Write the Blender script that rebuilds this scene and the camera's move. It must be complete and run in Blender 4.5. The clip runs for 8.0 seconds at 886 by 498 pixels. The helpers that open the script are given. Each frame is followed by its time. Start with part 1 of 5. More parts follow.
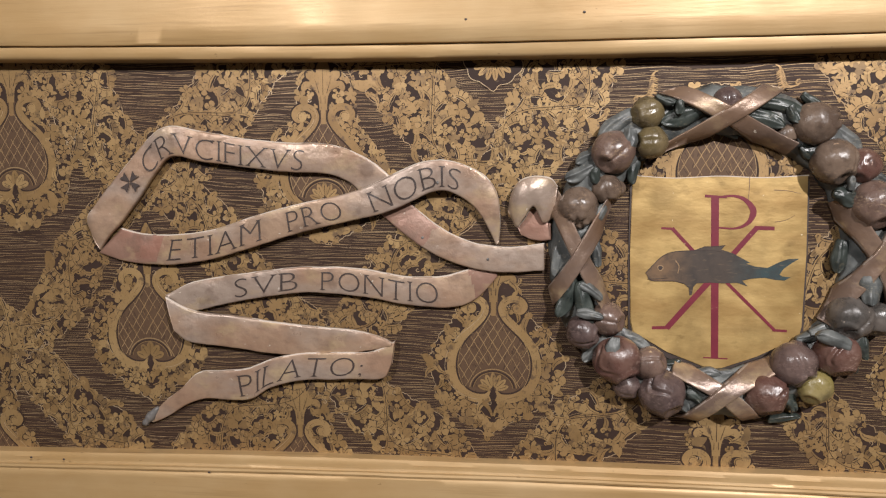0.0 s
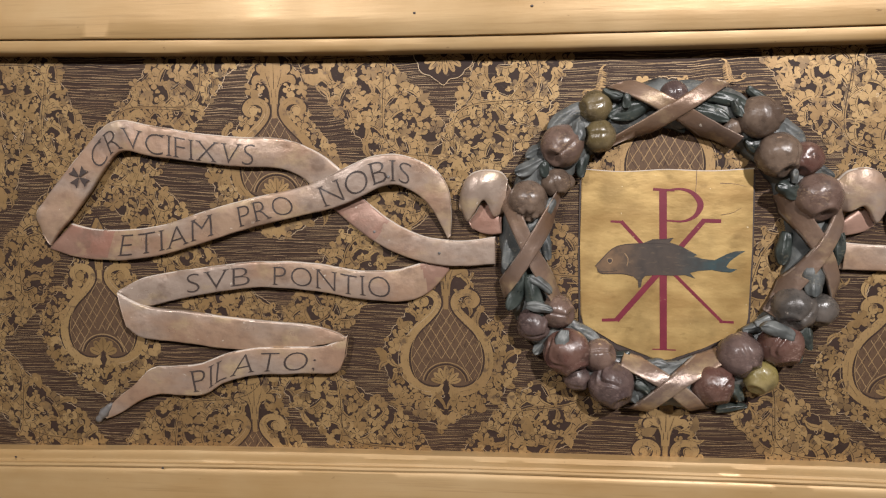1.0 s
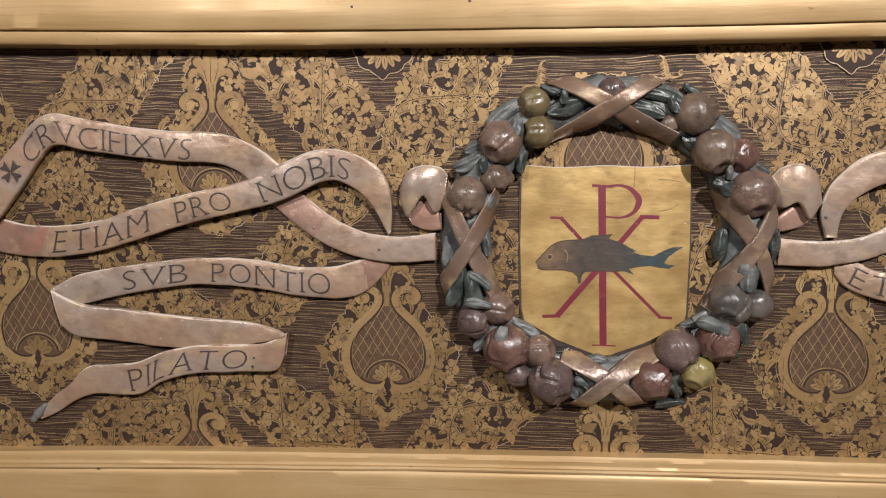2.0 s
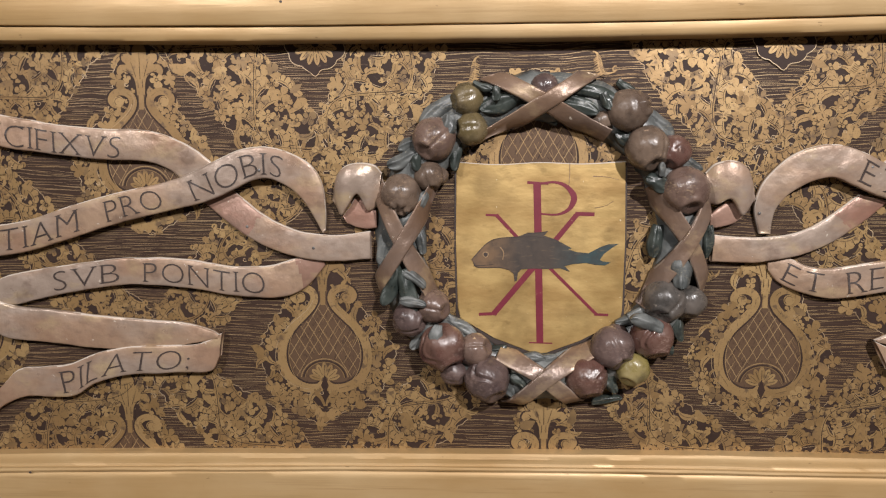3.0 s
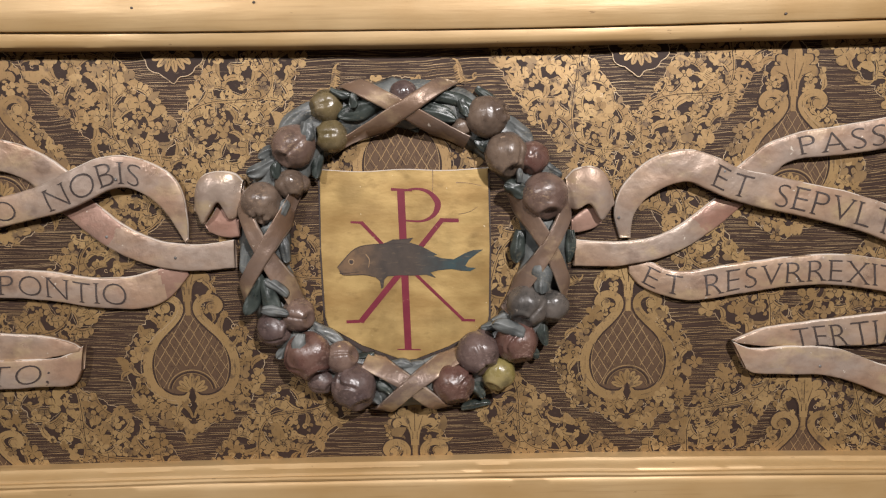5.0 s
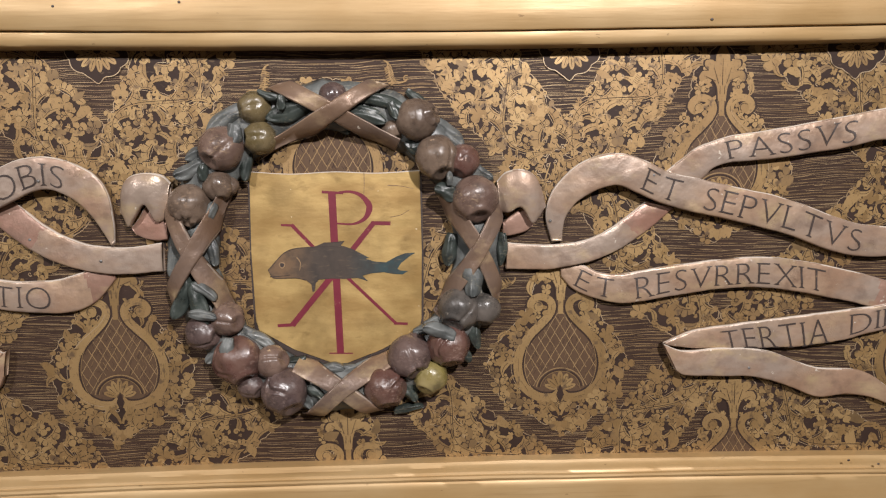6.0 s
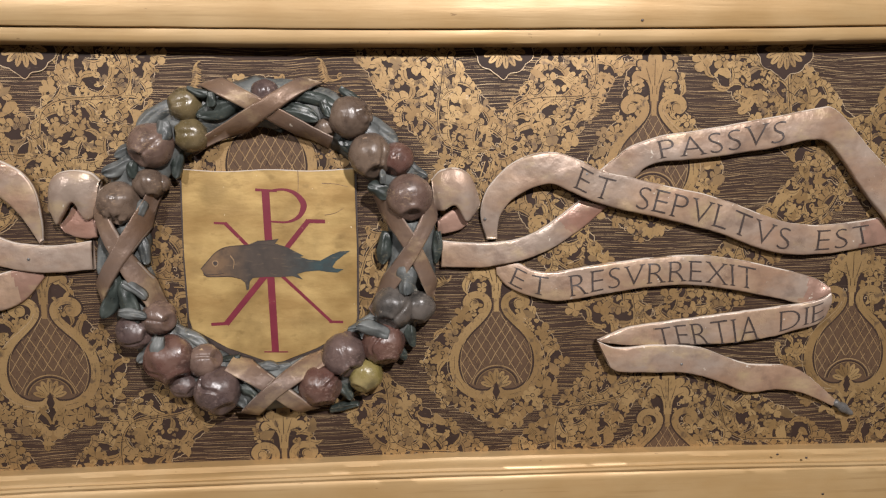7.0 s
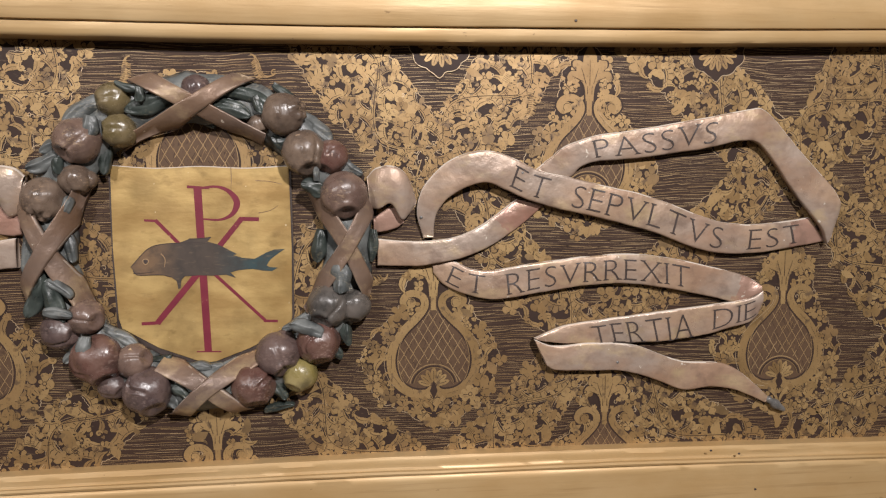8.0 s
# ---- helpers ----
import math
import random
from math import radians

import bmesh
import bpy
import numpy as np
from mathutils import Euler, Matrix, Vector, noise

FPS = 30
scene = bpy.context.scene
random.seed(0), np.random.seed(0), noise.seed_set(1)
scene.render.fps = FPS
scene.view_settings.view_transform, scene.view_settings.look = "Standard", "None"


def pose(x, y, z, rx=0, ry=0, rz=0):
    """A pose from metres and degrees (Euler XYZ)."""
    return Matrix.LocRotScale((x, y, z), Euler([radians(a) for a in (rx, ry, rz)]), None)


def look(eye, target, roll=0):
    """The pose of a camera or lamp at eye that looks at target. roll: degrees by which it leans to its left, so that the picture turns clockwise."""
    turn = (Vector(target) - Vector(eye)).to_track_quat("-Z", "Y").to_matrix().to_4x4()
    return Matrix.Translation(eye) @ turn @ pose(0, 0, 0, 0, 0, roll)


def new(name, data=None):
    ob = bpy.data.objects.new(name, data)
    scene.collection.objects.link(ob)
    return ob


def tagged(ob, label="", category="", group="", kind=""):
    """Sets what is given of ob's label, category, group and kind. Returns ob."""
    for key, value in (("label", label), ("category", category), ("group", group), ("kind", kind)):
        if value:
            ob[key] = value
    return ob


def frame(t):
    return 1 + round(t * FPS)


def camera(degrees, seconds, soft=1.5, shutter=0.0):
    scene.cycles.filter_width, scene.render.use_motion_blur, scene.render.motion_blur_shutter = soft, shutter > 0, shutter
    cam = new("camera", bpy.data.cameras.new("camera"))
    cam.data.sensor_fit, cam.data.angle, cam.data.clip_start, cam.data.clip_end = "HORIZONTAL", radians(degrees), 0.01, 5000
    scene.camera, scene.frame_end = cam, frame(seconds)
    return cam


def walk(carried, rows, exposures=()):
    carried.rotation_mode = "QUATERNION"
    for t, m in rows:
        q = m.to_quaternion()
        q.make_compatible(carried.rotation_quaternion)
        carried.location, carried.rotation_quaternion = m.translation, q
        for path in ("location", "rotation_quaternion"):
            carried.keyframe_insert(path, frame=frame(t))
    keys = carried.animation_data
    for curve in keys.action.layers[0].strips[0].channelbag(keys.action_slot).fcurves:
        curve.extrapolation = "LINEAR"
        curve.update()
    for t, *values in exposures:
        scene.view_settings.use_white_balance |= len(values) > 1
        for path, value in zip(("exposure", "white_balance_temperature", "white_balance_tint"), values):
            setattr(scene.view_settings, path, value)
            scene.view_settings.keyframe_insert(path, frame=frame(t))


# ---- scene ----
cam = camera(67.0, 8.0, soft=1.2)
PATH = [
    (0, (-0.276, -0.993, 1.605), (-0.497, 0.989, 1.446), -0.1),
    (0.5, (-0.251, -0.992, 1.605), (-0.455, 0.991, 1.444), -0.2),
    (1, (-0.225, -0.99, 1.607), (-0.405, 0.993, 1.426), -0.3),
    (1.5, (-0.199, -0.986, 1.602), (-0.345, 1.0, 1.423), -0.2),
    (3, (-0.095, -0.967, 1.612), (-0.173, 1.02, 1.399), -0.4),
    (3.5, (-0.058, -0.964, 1.615), (-0.111, 1.024, 1.404), -0.6),
    (4, (-0.025, -0.963, 1.619), (-0.051, 1.025, 1.409), -0.8),
    (4.5, (0.016, -0.963, 1.618), (0.008, 1.026, 1.408), -0.9),
    (6, (0.121, -0.96, 1.62), (0.199, 1.028, 1.412), -0.7),
    (6.5, (0.157, -0.963, 1.621), (0.265, 1.024, 1.414), -0.6),
    (7, (0.184, -0.965, 1.62), (0.324, 1.018, 1.405), -0.5),
    (7.5, (0.21, -0.966, 1.62), (0.384, 1.015, 1.403), -0.3),
    (8, (0.237, -0.968, 1.611), (0.457, 1.01, 1.408), -0.2),
]
walk(cam, [(t, look(e, g, r)) for t, e, g, r in PATH])

# ---------------------------------------------------------------- light
world = bpy.data.worlds.new("world")
scene.world = world
world.use_nodes = True
world.node_tree.nodes["Background"].inputs[0].default_value = (1.0, 0.85, 0.68, 1)
world.node_tree.nodes["Background"].inputs[1].default_value = 0.006


def area_lamp(name, eye, target, energy, size, colour):
    data = bpy.data.lights.new(name, "AREA")
    data.shape, data.size, data.energy, data.color = "DISK", size, energy, colour
    ob = new(name, data)
    ob.matrix_world = look(eye, target)
    return ob


area_lamp("spotlight", (0.90, -2.4, 2.98), (0.1, 0, 1.5), 97, 0.11, (1.0, 0.950, 0.943))
# unseen lamp, added to brighten the left part of the panel
area_lamp("left_fill_lamp", (-1.35, -2.3, 2.80), (-0.62, 0, 1.5), 39, 0.12, (1.0, 0.950, 0.943))
# faint unseen fill, added to lift the shadows a little
area_lamp("fill_light", (0.0, -2.2, 3.2), (0.0, -1.4, 0.0), 0.4, 1.6, (1.0, 0.950, 0.943))


# ---------------------------------------------------------------- materials
class Shade:
    """A principled material with a few shorthand nodes."""

    def __init__(self, name, rough=0.5, metal=0.0, spec=0.5):
        self.m = bpy.data.materials.new(name)
        self.m.use_nodes = True
        self.t = self.m.node_tree
        self.p = self.t.nodes["Principled BSDF"]
        self.p.inputs["Roughness"].default_value = rough
        self.p.inputs["Metallic"].default_value = metal
        self.p.inputs["Specular IOR Level"].default_value = spec

    def node(self, kind, **values):
        n = self.t.nodes.new(kind)
        for key, v in values.items():
            n.inputs[key.replace("_", " ")].default_value = v
        return n

    def link(self, a, b):
        self.t.links.new(a, b)

    def coords(self, scale=(1, 1, 1)):
        c = self.t.nodes.new("ShaderNodeTexCoord")
        m = self.t.nodes.new("ShaderNodeMapping")
        m.inputs["Scale"].default_value = scale
        self.link(c.outputs["Object"], m.inputs["Vector"])
        return m.outputs["Vector"]

    def noise(self, scale, detail=3.0, stretch=(1, 1, 1), rough=0.55):
        n = self.node("ShaderNodeTexNoise", Scale=scale, Detail=detail, Roughness=rough)
        self.link(self.coords(stretch), n.inputs["Vector"])
        return n.outputs["Fac"]

    def step(self, fac, lo, hi, a=0.0, b=1.0):
        n = self.t.nodes.new("ShaderNodeMapRange")
        for key, v in (("From Min", lo), ("From Max", hi), ("To Min", a), ("To Max", b)):
            n.inputs[key].default_value = v
        self.link(fac, n.inputs["Value"])
        return n.outputs["Result"]

    def times(self, a, b):
        n = self.t.nodes.new("ShaderNodeMath")
        n.operation = "MULTIPLY"
        self.link(a, n.inputs[0])
        self.link(b, n.inputs[1])
        return n.outputs[0]

    def mix(self, fac, a, b):
        n = self.t.nodes.new("ShaderNodeMix")
        n.data_type = "RGBA"
        for sock, v in ((n.inputs[0], fac), (n.inputs[6], a), (n.inputs[7], b)):
            if isinstance(v, tuple):
                sock.default_value = (*v, 1)
            elif isinstance(v, float):
                sock.default_value = v
            else:
                self.link(v, sock)
        return n.outputs[2]

    def random(self, island=False):
        if island:
            return self.t.nodes.new("ShaderNodeNewGeometry").outputs["Random Per Island"]
        return self.t.nodes.new("ShaderNodeObjectInfo").outputs["Random"]

    def done(self, colour, bump=None, depth=0.001, strength=0.4, rough=None):
        if isinstance(colour, tuple):
            self.p.inputs["Base Color"].default_value = (*colour, 1)
        else:
            self.link(colour, self.p.inputs["Base Color"])
        if bump is not None:
            b = self.node("ShaderNodeBump", Strength=strength, Distance=depth)
            self.link(bump, b.inputs["Height"])
            self.link(b.outputs["Normal"], self.p.inputs["Normal"])
        if rough is not None:
            self.link(rough, self.p.inputs["Roughness"])
        return self.m


def make_board():
    s = Shade("dark_paint", 0.55, 0.0, 0.18)
    ground = s.mix(s.noise(14, 5), (0.023, 0.0130, 0.0095), (0.062, 0.036, 0.025))
    grain = s.step(s.noise(1, 3, (14, 1, 420)), 0.52, 0.66, 0.0, 0.5)
    tone = s.mix(grain, ground, (0.105, 0.066, 0.043))
    tone = s.mix(s.step(s.noise(150, 3), 0.755, 0.775), tone, (0.55, 0.47, 0.38))
    return s.done(tone, s.noise(1, 3, (20, 1, 500)), 0.0005, 0.35)


def make_ground():
    s = Shade("dark_purple_ground", 0.55, 0.0, 0.18)
    base = s.mix(s.noise(18, 5), (0.021, 0.0125, 0.0100), (0.056, 0.034, 0.026))
    scuff = s.step(s.noise(1, 2, (60, 1, 190)), 0.63, 0.74, 0.0, 0.35)
    return s.done(s.mix(scuff, base, (0.26, 0.18, 0.10)), s.noise(160, 3), 0.0004, 0.3)


def make_core():
    s = Shade("brown_core", 0.5, 0.15, 0.25)
    base = s.mix(s.noise(22, 5), (0.080, 0.047, 0.030), (0.130, 0.080, 0.047))
    fleck = s.step(s.noise(1, 3, (260, 1, 150)), 0.56, 0.68, 0.0, 0.5)
    return s.done(s.mix(fleck, base, (0.035, 0.020, 0.014)), s.noise(160, 3), 0.0004, 0.3)


def make_gilding(name, lo, hi, metal=0.42):
    s = Shade(name, 0.48, metal)
    tone = s.mix(s.random(True), lo, hi)
    tone = s.mix(s.step(s.noise(24, 5), 0.35, 0.7, 0.0, 0.5), tone, (0.40, 0.255, 0.105))
    hatch = s.step(s.noise(1, 2, (240, 1, 560)), 0.60, 0.68, 0.0, 0.45)
    tone = s.mix(hatch, tone, (0.14, 0.088, 0.045))
    tone = s.mix(s.step(s.noise(5, 5), 0.42, 0.64, 0.0, 0.55), tone, (0.25, 0.148, 0.062))
    scratch = s.step(s.noise(1, 3, (420, 1, 120)), 0.60, 0.68, 0.0, 0.6)
    tone = s.mix(scratch, tone, (0.10, 0.065, 0.040))
    rubbed = s.step(s.noise(70, 6), 0.58, 0.66, 0.0, 0.8)
    return s.done(s.mix(rubbed, tone, (0.12, 0.078, 0.048)), s.noise(300, 4), 0.0005, 0.4, s.step(s.noise(40, 5), 0.3, 0.7, 0.36, 0.58))


def make_rail():
    s = Shade("gilded_rail", 0.42, 0.22)
    tone = s.mix(s.noise(1, 4, (2.2, 20, 38)), (0.38, 0.236, 0.096), (0.49, 0.325, 0.150))
    tone = s.mix(s.step(s.noise(5, 5, (1, 1, 2)), 0.42, 0.72, 0.0, 0.6), tone, (0.54, 0.395, 0.215))
    streak = s.step(s.noise(1, 3, (5, 60, 160)), 0.58, 0.70, 0.0, 0.4)
    tone = s.mix(streak, tone, (0.28, 0.170, 0.068))
    fleck = s.step(s.noise(55, 4, (1, 1, 2.5)), 0.71, 0.75, 0.0, 0.6)
    return s.done(s.mix(fleck, tone, (0.16, 0.09, 0.035)), s.noise(1, 4, (12, 80, 140)), 0.0009, 0.35, s.step(s.noise(9, 4), 0.3, 0.7, 0.34, 0.54))


def make_cloth(name, a, b, c):
    s = Shade(name, 0.40, 0.24)
    tone = s.mix(s.step(s.noise(13, 5), 0.40, 0.60), a, b)
    tone = s.mix(s.step(s.noise(6, 5, (1, 1, 2)), 0.44, 0.60, 0.0, 0.9), tone, c)
    tone = s.mix(s.step(s.noise(19, 6, (1, 1, 1.6)), 0.54, 0.70, 0.0, 0.7), tone, (0.46, 0.345, 0.20))
    tone = s.mix(s.step(s.noise(60, 6, (1, 1, 1.6)), 0.48, 0.70, 0.0, 0.40), tone, (0.19, 0.125, 0.09))
    grime = s.step(s.noise(23, 7), 0.58, 0.70, 0.0, 0.6)
    tone = s.mix(grime, tone, (0.15, 0.10, 0.075))
    chip = s.step(s.noise(105, 4), 0.70, 0.73)
    return s.done(s.mix(chip, tone, (0.60, 0.53, 0.44)), s.noise(44, 8), 0.0032, 0.6, s.step(s.noise(20, 5), 0.3, 0.7, 0.24, 0.52))


def make_carved(name, a, b, wear_glint, rough=0.29, chip=0.69):
    s = Shade(name, rough, 0.0)
    tone = s.mix(s.step(s.noise(30, 5), 0.36, 0.64), a, b)
    # fine brushed gold in the grain: worn paint plus highlights painted as hatching
    grain = s.times(s.step(s.noise(1, 3, (190, 190, 420)), 0.52, 0.64, 0.0, 0.42), s.step(s.noise(26, 4), 0.50, 0.64))
    tone = s.mix(grain, tone, wear_glint)
    tone = s.mix(s.step(s.noise(52, 5), 0.52, 0.70, 0.0, 0.45), tone, (0.020, 0.016, 0.015))
    worn = s.step(s.noise(75, 6), chip, chip + 0.04, 0.0, 0.85)
    return s.done(s.mix(worn, tone, wear_glint), s.noise(1, 6, (110, 110, 75)), 0.0018, 0.6, s.step(s.noise(60, 5), 0.3, 0.7, rough - 0.14, rough + 0.16))


def make_paint(name, a, b, rough=0.45):
    s = Shade(name, rough)
    tone = s.mix(s.noise(60, 5), a, b)
    lost = s.step(s.noise(120, 4), 0.70, 0.74, 0.0, 0.7)
    return s.done(s.mix(lost, tone, (0.38, 0.26, 0.14)), s.noise(200, 3), 0.0003, 0.3)


def make_shield():
    s = Shade("shield_gold", 0.40, 0.42)
    tone = s.mix(s.step(s.noise(1, 6, (11, 1, 26)), 0.36, 0.64), (0.40, 0.252, 0.092), (0.63, 0.440, 0.180))
    tone = s.mix(s.step(s.noise(9, 4), 0.40, 0.70, 0.0, 0.6), tone, (0.30, 0.185, 0.065))
    tone = s.mix(s.step(s.noise(34, 5, (1, 1, 1.6)), 0.58, 0.72, 0.0, 0.6), tone, (0.25, 0.16, 0.06))
    speck = s.step(s.noise(170, 2), 0.745, 0.765)
    tone = s.mix(s.step(s.noise(16, 6), 0.50, 0.72, 0.0, 0.6), tone, (0.24, 0.155, 0.06))
    return s.done(s.mix(speck, tone, (0.72, 0.60, 0.38)), s.noise(1, 6, (16, 1, 34)), 0.0028, 0.45, s.step(s.noise(14, 4), 0.3, 0.7, 0.32, 0.52))


def make_fish():
    s = Shade("fish_paint", 0.42)
    sep = s.t.nodes.new("ShaderNodeSeparateXYZ")
    s.link(s.coords(), sep.inputs[0])
    # the painter went from a brown head over a grey body to a teal tail
    tone = s.mix(s.step(sep.outputs["X"], -0.065, -0.025), (0.165, 0.102, 0.058), (0.070, 0.054, 0.044))
    tone = s.mix(s.step(sep.outputs["X"], 0.02, 0.075), tone, (0.036, 0.062, 0.066))
    tone = s.mix(s.step(s.noise(70, 6), 0.42, 0.66, 0.0, 0.6), tone, (0.040, 0.034, 0.031))
    tone = s.mix(s.step(s.noise(1, 3, (60, 1, 260)), 0.58, 0.70, 0.0, 0.4), tone, (0.19, 0.135, 0.085))
    return s.done(tone, s.noise(200, 3), 0.0003, 0.3)


def make_plaster(name, a, b):
    s = Shade(name, 0.8)
    return s.done(s.mix(s.noise(4, 6), a, b), s.noise(45, 6), 0.003, 0.4)


BOARD, GROUND = make_board(), make_ground()
GOLD = make_gilding("gold_leaf", (0.215, 0.131, 0.054), (0.42, 0.283, 0.129))
STROKE = make_gilding("gold_stroke", (0.18, 0.120, 0.064), (0.52, 0.385, 0.225))
LINE = make_gilding("pale_gold_line", (0.38, 0.28, 0.175), (0.55, 0.435, 0.295))
RAIL = make_rail()
CLOTH = make_cloth("ribbon_bronze", (0.33, 0.210, 0.140), (0.39, 0.268, 0.182), (0.34, 0.27, 0.220))
CLOTH_BACK = make_cloth("ribbon_red", (0.31, 0.160, 0.115), (0.28, 0.165, 0.12), (0.33, 0.205, 0.155))
STRAP = make_cloth("strap_bronze", (0.175, 0.108, 0.070), (0.240, 0.158, 0.105), (0.170, 0.120, 0.094))
STRAP_EDGE = make_paint("worn_strap_edge", (0.22, 0.17, 0.135), (0.36, 0.30, 0.25), 0.4)
DIM = make_gilding("worn_gold", (0.110, 0.070, 0.036), (0.190, 0.122, 0.058), 0.3)
CORE = make_core()
LATTICE = make_gilding("dull_gold_line", (0.27, 0.180, 0.092), (0.36, 0.250, 0.135), 0.3)
EDGE = make_paint("worn_gesso_highlight_edge", (0.46, 0.39, 0.32), (0.68, 0.61, 0.53), 0.35)
INK = make_paint("black_lettering", (0.032, 0.024, 0.022), (0.075, 0.054, 0.046))
LEAF = make_carved("leaf_green", (0.017, 0.023, 0.021), (0.052, 0.063, 0.055), (0.24, 0.22, 0.15), 0.36, 0.70)
LEAF_GREY = make_carved("leaf_blue_grey", (0.062, 0.068, 0.067), (0.150, 0.158, 0.151), (0.34, 0.31, 0.24), 0.42, 0.68)
TIP = make_carved("tip_grey", (0.10, 0.095, 0.09), (0.19, 0.18, 0.17), (0.4, 0.37, 0.33), 0.34)
FRUITS = {
    "brown": make_carved("fruit_brown", (0.092, 0.064, 0.048), (0.165, 0.118, 0.086), (0.42, 0.29, 0.19)),
    "purple": make_carved("fruit_purple", (0.068, 0.046, 0.043), (0.132, 0.090, 0.078), (0.36, 0.26, 0.22)),
    "rust": make_carved("fruit_rust", (0.110, 0.070, 0.056), (0.185, 0.124, 0.096), (0.50, 0.36, 0.22)),
    "red": make_carved("fruit_red", (0.090, 0.042, 0.034), (0.135, 0.076, 0.058), (0.46, 0.33, 0.27)),
    "olive": make_carved("fruit_olive", (0.105, 0.080, 0.035), (0.165, 0.125, 0.065), (0.40, 0.31, 0.19)),
    "yellow": make_carved("fruit_yellow", (0.205, 0.165, 0.055), (0.27, 0.215, 0.095), (0.45, 0.36, 0.22)),
    "grey": make_carved("fruit_grey", (0.060, 0.055, 0.050), (0.120, 0.102, 0.088), (0.36, 0.31, 0.26)),
}
SHIELD = make_shield()
CRIMSON = make_paint("crimson_paint", (0.125, 0.012, 0.026), (0.20, 0.026, 0.042))
FISH = make_fish()
EYE = make_paint("tan_eye", (0.25, 0.16, 0.085), (0.34, 0.22, 0.12))
WALL = make_plaster("lime_plaster", (0.11, 0.095, 0.078), (0.15, 0.13, 0.105))
STONE = make_plaster("stone_floor", (0.16, 0.14, 0.12), (0.24, 0.21, 0.18))


# ---------------------------------------------------------------- mesh helpers
def thing(name, label, category, group="", kind="", at=(0, 0, 0)):
    ob = new(name)
    ob.empty_display_size = 0.05
    ob.location = at
    return tagged(ob, label, category, group, kind)


def link_mesh(name, verts, faces, materials, parent=None, label="", slots=None, smooth=True):
    me = bpy.data.meshes.new(name)
    me.from_pydata([tuple(v) for v in verts], [], faces)
    for m in materials if isinstance(materials, (list, tuple)) else [materials]:
        me.materials.append(m)
    if slots is not None:
        me.polygons.foreach_set("material_index", slots)
    me.polygons.foreach_set("use_smooth", [smooth] * len(faces))
    me.update()
    ob = new(name, me)
    if parent is not None:
        ob.parent = parent
        ob.matrix_parent_inverse = Matrix.Translation(parent.location).inverted() if parent.type == "EMPTY" else Matrix.Identity(4)
    if label:
        ob["label"] = label
    return ob


def part(name, bm, material, parent, label="", smooth=True):
    bmesh.ops.recalc_face_normals(bm, faces=bm.faces)
    me = bpy.data.meshes.new(name)
    bm.to_mesh(me)
    bm.free()
    me.materials.append(material)
    me.polygons.foreach_set("use_smooth", [smooth] * len(me.polygons))
    ob = new(name, me)
    if parent is not None:
        ob.parent = parent
        ob.matrix_parent_inverse = Matrix.Translation(parent.location).inverted() if parent.type == "EMPTY" else Matrix.Identity(4)
    if label:
        ob["label"] = label
    return ob


def block(a, b):
    bm = bmesh.new()
    bmesh.ops.create_cube(bm, size=1)
    for v in bm.verts:
        for k in range(3):
            v.co[k] = a[k] if v.co[k] < 0 else b[k]
    return bm


def spline(points, n):
    """n points along a Catmull-Rom curve through the given ones, evenly by their index."""
    p = np.array(points, float)
    p = np.vstack([2 * p[0] - p[1], p, 2 * p[-1] - p[-2]])
    out = []
    for s in np.linspace(0, len(points) - 1 - 1e-9, n):
        i = int(s)
        t = s - i
        a, b, c, d = p[i:i + 4]
        out.append(0.5 * (2 * b + (c - a) * t + (2 * a - 5 * b + 4 * c - d) * t * t + (3 * b - a - 3 * c + d) * t ** 3))
    return np.array(out)


def bow(x):
    """The old rails spread a little towards both ends."""
    return 0.0125 * x * x


# ---------------------------------------------------------------- the room round the panel
def room_side(name, a, b, material, label, category):
    tagged(part(name, block(a, b), material, None, smooth=False), label, category, kind="structure")


room_side("wall_north", (-3.0, 0.03, 0.0), (3.0, 0.25, 3.4), WALL, "plain warm lime plaster wall behind the panel", "wall")
room_side("wall_south", (-3.0, -4.25, 0.0), (3.0, -4.0, 3.4), WALL, "plain warm lime plaster wall", "wall")
room_side("wall_west", (-3.25, -4.25, 0.0), (-3.0, 0.25, 3.4), WALL, "plain warm lime plaster wall", "wall")
room_side("wall_east", (3.0, -4.25, 0.0), (3.25, 0.25, 3.4), WALL, "plain warm lime plaster wall", "wall")
room_side("floor", (-3.25, -4.25, -0.2), (3.25, 0.25, 0.0), STONE, "worn grey stone floor", "floor")
room_side("ceiling", (-3.25, -4.25, 3.4), (3.25, 0.25, 3.6), WALL, "plain plaster ceiling", "ceiling")


